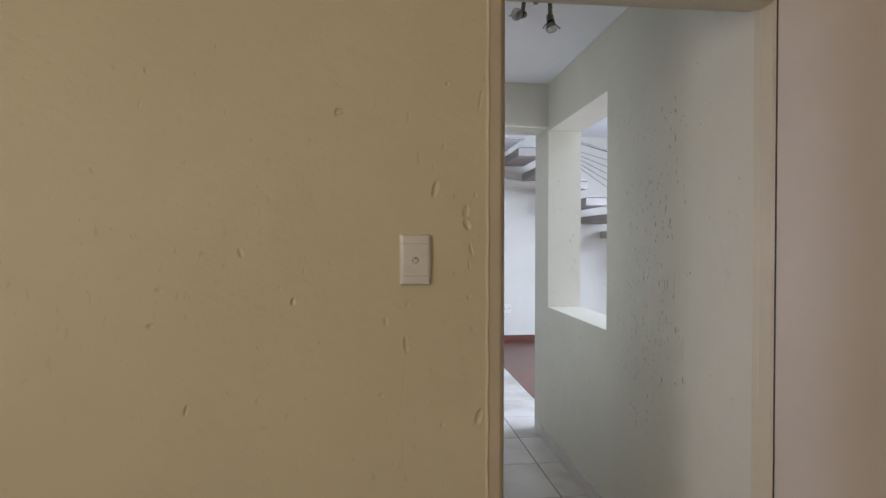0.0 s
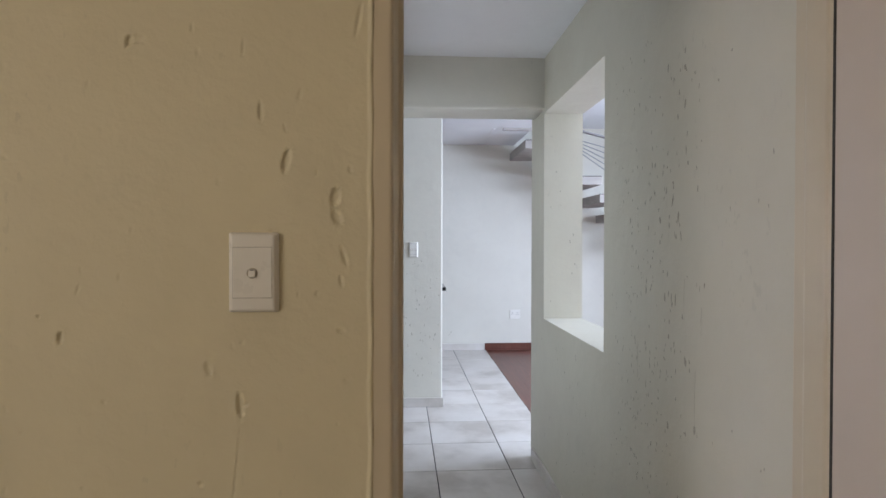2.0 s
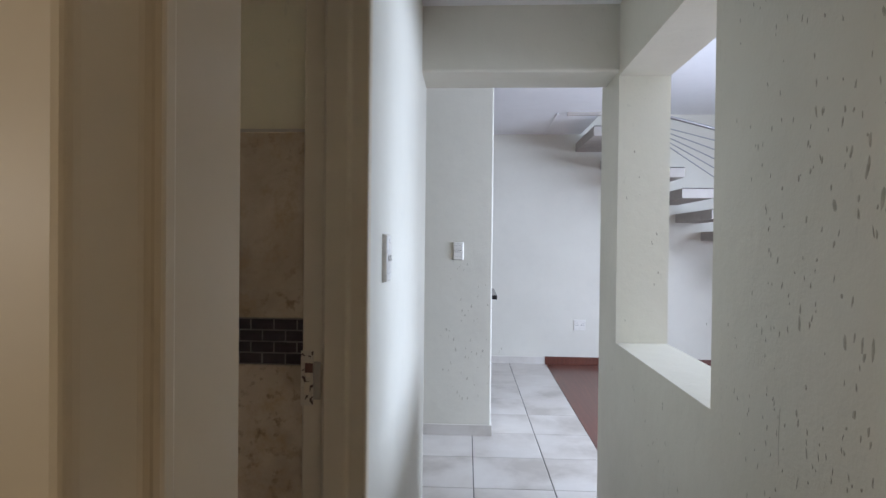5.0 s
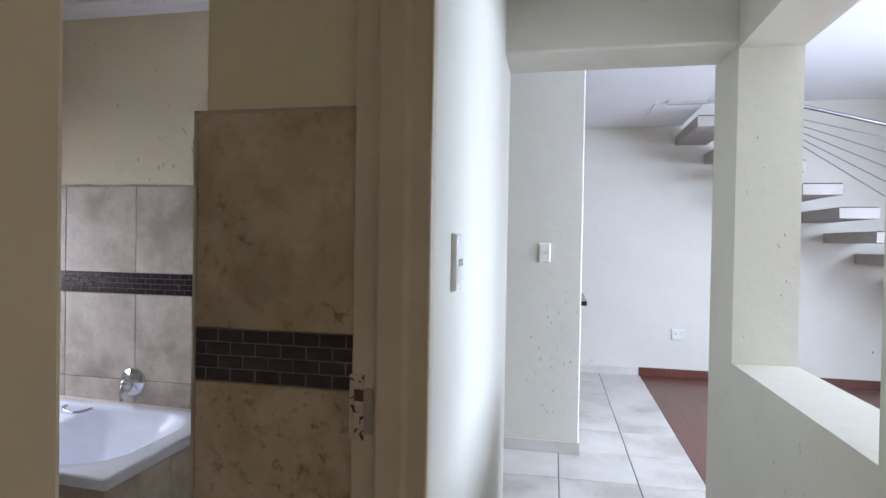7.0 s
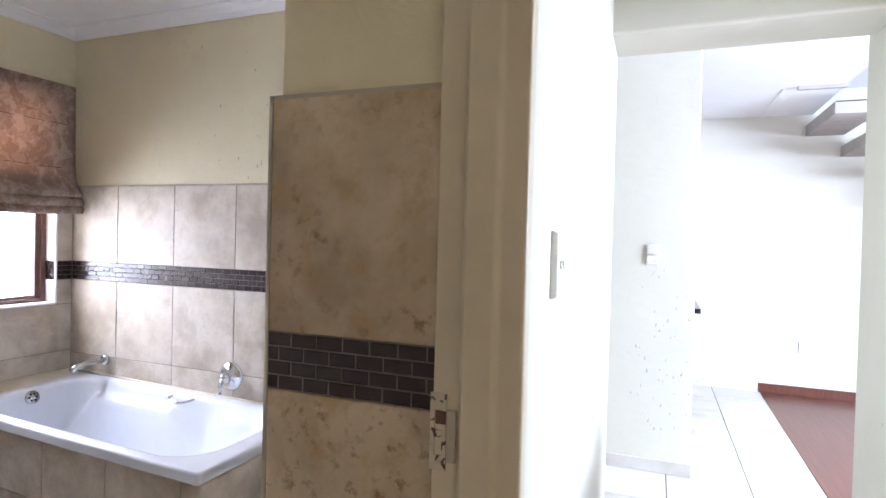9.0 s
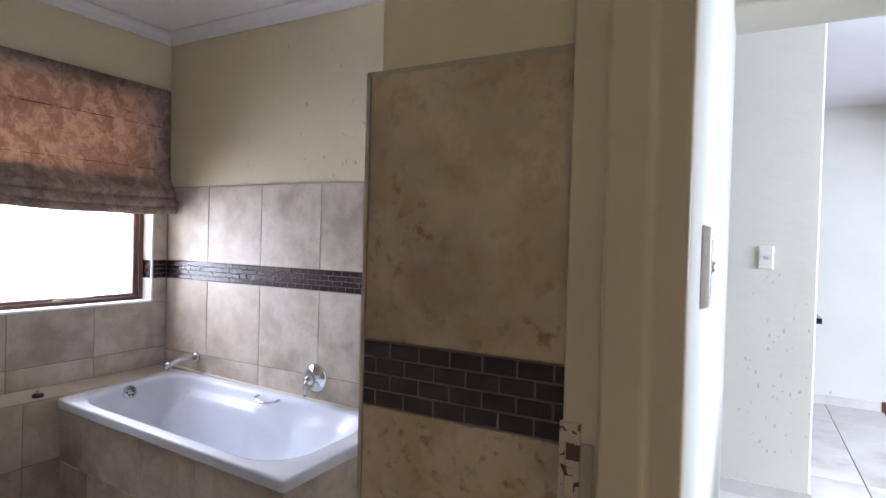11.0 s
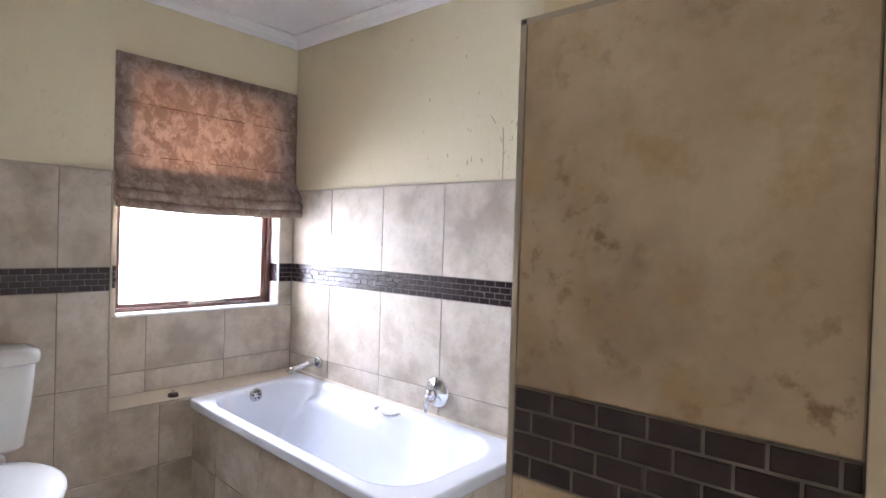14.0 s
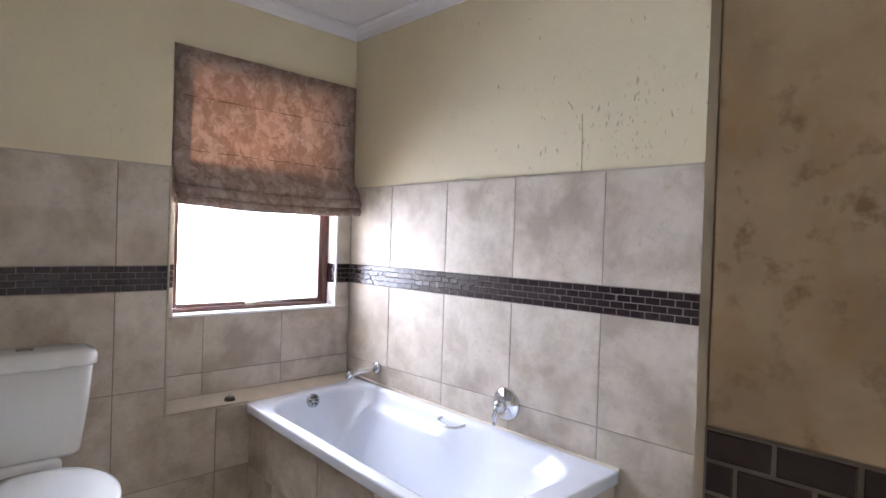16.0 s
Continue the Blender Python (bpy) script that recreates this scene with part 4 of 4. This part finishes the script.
plaster_skin(wall_bed, -1.10, JL - 0.029, 0.55, 2.25, 0.0022, [
    (0.213, 1.512, 0.012, 0.034, 0.0030), (0.173, 1.591, 0.007, 0.030, 0.0018), (0.291, 1.456, 0.014, 0.026, 0.0030), (0.293, 1.424, 0.014, 0.024, 0.0028), (-0.030, 1.699, 0.010, 0.016, 0.0030),
    (-0.018, 1.701, 0.024, 0.012, 0.0020), (-0.262, 1.352, 0.010, 0.020, 0.0024), (0.140, 1.122, 0.010, 0.036, 0.0028), (-0.137, 1.232, 0.009, 0.018, 0.0024), (0.090, 1.181, 0.010, 0.020, 0.0018),
    (-0.390, 0.971, 0.009, 0.024, 0.0022), (-0.206, 0.927, 0.022, 0.008, 0.0014), (0.243, 1.775, 0.006, 0.010, 0.0018), (0.146, 1.692, 0.004, 0.026, 0.0012), (0.328, 1.74, 0.007, 0.05, 0.0012),
    (0.325, 0.935, 0.014, 0.036, 0.0026), (-0.472, 1.176, 0.014, 0.012, 0.0020), (-0.451, 1.263, 0.016, 0.012, 0.0012), (-0.169, 1.266, 0.006, 0.006, 0.0016), (0.079, 0.997, 0.010, 0.008, 0.0016),
    (0.232, 0.918, 0.008, 0.008, 0.0014), (0.305, 1.36, 0.007, 0.028, 0.0018), (0.300, 1.32, 0.006, 0.018, 0.0014), (0.262, 1.30, 0.006, 0.008, 0.0010), (0.315, 1.50, 0.006, 0.012, 0.0014), (0.300, 1.24, 0.012, 0.010, 0.0012),
    (0.310, 1.16, 0.012, 0.012, 0.0010), (0.132, 1.00, 0.0022, 0.16, 0.0010), (0.134, 0.86, 0.0022, 0.14, 0.0010), (0.235, 1.62, 0.008, 0.02, 0.0008), (-0.60, 1.55, 0.010, 0.016, 0.0014), (-0.75, 1.05, 0.010, 0.014, 0.0012)], 150, 5)



def knocks(wall, face, depth, zones, seed, tone="knock"):
    """Many small upright knocks in the plaster, as one scatter of raised flakes, the hollows' shade and dirt in their
    colour: zones of (count, a, spread, z low, z high, size).
    """
    rnd = random.Random(seed)
    bm = bmesh.new()
    for count, mid, spread, z0, z1, size in zones:
        for _ in range(count):
            a, z = rnd.gauss(mid, spread), rnd.uniform(z0, z1)
            w, h = size * rnd.uniform(0.25, 0.6), size * rnd.uniform(0.5, 1.6)
            lean = rnd.uniform(-0.25, 0.25)
            ring = []
            for k in range(7):
                t = k * math.tau / 7
                q = rnd.uniform(0.6, 1.15)
                u, v = w / 2 * q * math.cos(t), h / 2 * q * math.sin(t)
                ring.append(bm.verts.new((a + u + lean * v, -0.0003, z + v)))
            tip = bm.verts.new((a + w * 0.1, -0.0012, z))
            for k in range(7):
                bm.faces.new((ring[k], ring[(k + 1) % 7], tip))
    ob = tagged(part("plaster_knocks", bm, tone, wall, "small knocks in the plaster with shade and dirt put into their colour"), kind="stuff")
    turn = pose(0, 0, 0, *TURNS[face])
    if face == "y-":
        ob.matrix_basis = pose(0, depth, 0)
    elif face == "x-":      # local x runs towards -y
        ob.matrix_basis = Matrix.Translation((depth, 0, 0)) @ turn
    return ob


knocks(wall_passage_right, "x-", XR, [(150, -3.02, 0.13, 0.55, 1.75, 0.0125), (95, -2.82, 0.13, 0.7, 1.9, 0.015), (24, -2.80, 0.12, 0.7, 1.95, 0.026), (16, -2.5, 0.18, 0.7, 2.1, 0.012), (1, -2.303, 0.001, 1.58, 1.582, 0.016), (30, -3.75, 0.3, 0.2, 0.85, 0.013), (22, -3.1, 0.12, 1.75, 2.05, 0.012)], 11)
knocks(pillar, "y-", YPIL, [(38, 0.50, 0.12, 0.25, 0.95, 0.019), (10, 0.47, 0.10, 0.95, 1.25, 0.015), (5, 0.50, 0.11, 0.55, 0.95, 0.028)], 12, "soft")
knocks(wall_passage_right, "y-", HY1 + 0.0, [(9, 1.30, 0.05, 1.0, 2.0, 0.014)], 13)
knocks(tap_wall, "y-", YTAP + 0.008, [(30, -0.97, 0.10, 1.64, 1.84, 0.013), (9, -1.25, 0.10, 1.64, 1.85, 0.022), (16, -0.95, 0.12, 1.70, 1.92, 0.022), (13, -0.80, 0.12, 1.80, 2.12, 0.015), (6, -1.4, 0.2, 1.85, 2.3, 0.018)], 14, "chip")
part("crack", tube([(-1.089, YTAP + 0.0082, 1.83), (-1.085, YTAP + 0.0082, 1.74), (-1.084, YTAP + 0.0082, 1.622)], 0.0024, 6), "chip", tap_wall, "thin crack in the plaster")
part("crack", tube([(-1.153, YTAP + 0.0082, 1.884), (-1.138, YTAP + 0.0082, 1.868), (-1.128, YTAP + 0.0082, 1.85)], 0.0014, 6), "crack", tap_wall, "thin crack in the plaster")
for y0, z0, z1 in ((2.70, 1.16, 1.28), (2.603, 1.13, 1.21), (2.635, 0.86, 1.03), (3.03, 0.92, 1.04)):
    part("scratch", tube([(XR - 0.0001, y0, z1), (XR - 0.0001, y0 + 0.004, (z0 + z1) / 2), (XR - 0.0001, y0 + 0.002, z0)], 0.0006, 6), "soft", wall_passage_right, "long scratch in the plaster")

# ---- tiles and other pieces ----
tiled(tap_wall, "y-", YTAP, (XALC, -2.150, -1.762, -1.378, -0.980, -0.585, -0.190, XNIB), (0.32, TJ, MB))
tiled(tap_wall, "y-", YTAP, (XALC, -2.150, -1.762, -1.378, -0.980, -0.585, -0.190, XNIB), (MT, TT))
mosaic_band(tap_wall, "y-", YTAP - 0.0005, XALC, -0.30, MB, MT)
tiled(nib, "y-", YNIB, (XNIB + 0.001, XBATH + 0.002), (0.0, 0.315, TJ, MB), material="warm_lit_tile")
tiled(nib, "y-", YNIB, (XNIB + 0.001, XBATH + 0.002), (MT, TT), material="warm_lit_tile")
mosaic_band(nib, "y-", YNIB - 0.0005, XNIB + 0.002, XBATH + 0.001, MB, MT, shift=0.028)
tiled(win_wall, "x+", XWIN, (YPASS, 2.39, 2.79, 3.188), (0.315, TJ))
tiled(win_wall, "x+", XWIN, (YPASS, 2.39, 2.79, 3.188, YALC - 0.006), (TJ, MB))
g = 0.0019
corners = [(3.188 + g, 0.315 + g), (3.594 - g, 0.315 + g), (3.594 - g, 0.592), (YALC - 0.008, 0.592), (YALC - 0.008, TJ - g), (3.188 + g, TJ - g)]
cut = bmesh.new()
front, back = [[cut.verts.new((x, y, z)) for y, z in corners] for x in (XWIN, XWIN - 0.008)]
cut.faces.new(front)
for k in range(6):
    cut.faces.new((front[k], back[k], back[(k + 1) % 6], front[(k + 1) % 6]))
part("tile", cut, "tile", win_wall)
tiled(win_wall, "x+", XWIN, (YPASS, 2.39, 2.79, 3.188, YALC - 0.006), (MT, TT))
tiled(win_wall, "x+", XWIN, (YPASS, 2.39, 2.79, 3.188, 3.594, 3.76), (0.0, 0.315))
tiled(win_wall, "x+", XWIN, (3.594, 3.76), (0.315, 0.592))
mosaic_band(win_wall, "x+", XWIN + 0.0005, 2.3, YALC - 0.007, MB, MT)
tiled(win_wall, "x+", XALC, (YALC + 0.001, 3.570, 3.952, YTAP), (0.630, 0.732, WZ0 - 0.009))
tiled(win_wall, "x+", XALC, (WY1 + 0.005, YTAP), (WZ0 - 0.009, MB))
tiled(win_wall, "x+", XALC, (WY1 + 0.005, YTAP), (MT, TT))
tiled(win_wall, "x+", XALC, (YALC + 0.001, WY0 - 0.001), (WZ0 - 0.009, MB))
tiled(win_wall, "x+", XALC, (YALC + 0.001, WY0 - 0.001), (MT, TT))
mosaic_band(win_wall, "x+", XALC + 0.0005, WY1 + 0.005, YTAP - 0.001, MB, MT)
mosaic_band(win_wall, "x+", XALC + 0.0005, YALC + 0.001, WY0 - 0.001, MB, MT)
tiled(apron, "y-", 0.016, (-1.510, -1.255, -0.868, -0.488, -0.100, -0.018), (0.0, 0.30, RIM - 0.035))
for a0, a1 in ((BY0 + 0.022, 3.98), (3.98, YTAP - 0.003)):
    for z0, z1 in ((0.0, 0.30), (0.30, RIM - 0.035)):
        ob = new("tile", piece_mesh("tile", a1 - a0 - 0.003, z1 - z0 - 0.003, 0.008, 0.0015, "tile"))
        ob.parent = apron_end
        ob.matrix_basis = pose(BX1 - 0.016, a0 + 0.0015, z0 + 0.0015, 0, 0, 90)

# floor tiles: passage and lounge, laid a little askew; then bathroom; timber boards beyond
PX, PY, SKEW = 0.453, 0.470, radians(0.7)


def clip_below(poly, axis, limit):
    """The part of a flat polygon that lies below a limit on one axis."""
    out = []
    for a, b in zip(poly, poly[1:] + poly[:1]):
        if a[axis] <= limit:
            out.append(a)
        if (a[axis] <= limit) != (b[axis] <= limit):
            u = (limit - a[axis]) / (b[axis] - a[axis])
            out.append(tuple(p + u * (q - p) for p, q in zip(a, b)))
    return out


def cut_floor_tile(a, b):
    """One floor tile of the askew grid, cut along the timber floor and the far wall."""
    g, c = 0.0028, 0.0016
    rings = []
    for inset, z in ((g, -0.008), (g, -c), (g + c, 0.0)):
        poly = []
        for u, v in ((0, 0), (1, 0), (1, 1), (0, 1)):
            du, dv = (a + u) * PX + (inset if u == 0 else -inset), (b + v) * PY + (inset if v == 0 else -inset)
            poly.append((0.571 + du * math.cos(SKEW) - dv * math.sin(SKEW), 5.003 + du * math.sin(SKEW) + dv * math.cos(SKEW)))
        poly = clip_below(clip_below(poly, 0, 1.3995 - (inset - g)), 1, YFAR - 0.003)
        if len(poly) < 3:
            return
        rings.append([(x, y, z) for x, y in poly])
    n = len(rings[0])
    if any(len(r) != n for r in rings):
        return
    faces = [tuple(range(2 * n, 3 * n))]
    for r in (0, n):
        faces += [(r + k, r + (k + 1) % n, r + n + (k + 1) % n, r + n + k) for k in range(n)]
    mesh = bpy.data.meshes.new("floor_tile")
    mesh.from_pydata([p for r in rings for p in r], [], faces)
    mesh.materials.append(M["floor_tile"])
    new("floor_tile", mesh).parent = slab


for a in range(-3, 2):
    for b in range(-6, 8):
        if a >= -1 or b >= -1:
            cut_floor_tile(a, b)
tiled(slab, "z+", 0.0, [-2.38 + 0.4 * k for k in range(0, 7)] + [0.105], [2.225, 2.62, 3.035, 3.45, 3.615], 0.004, "tile", "floor_tile")
tiled(slab, "z+", 0.0, [-0.86, -0.46, XNIB], [3.615, 4.02, YTAP], 0.004, "tile", "floor_tile")
for k in range(0, 21):
    x = 1.404 + 0.14 * k
    piece("floor_board", slab, "z+", (x, 2.33, 0.0), 0.1395, YFAR - 2.332, 0.008, 0.0003, "boards")
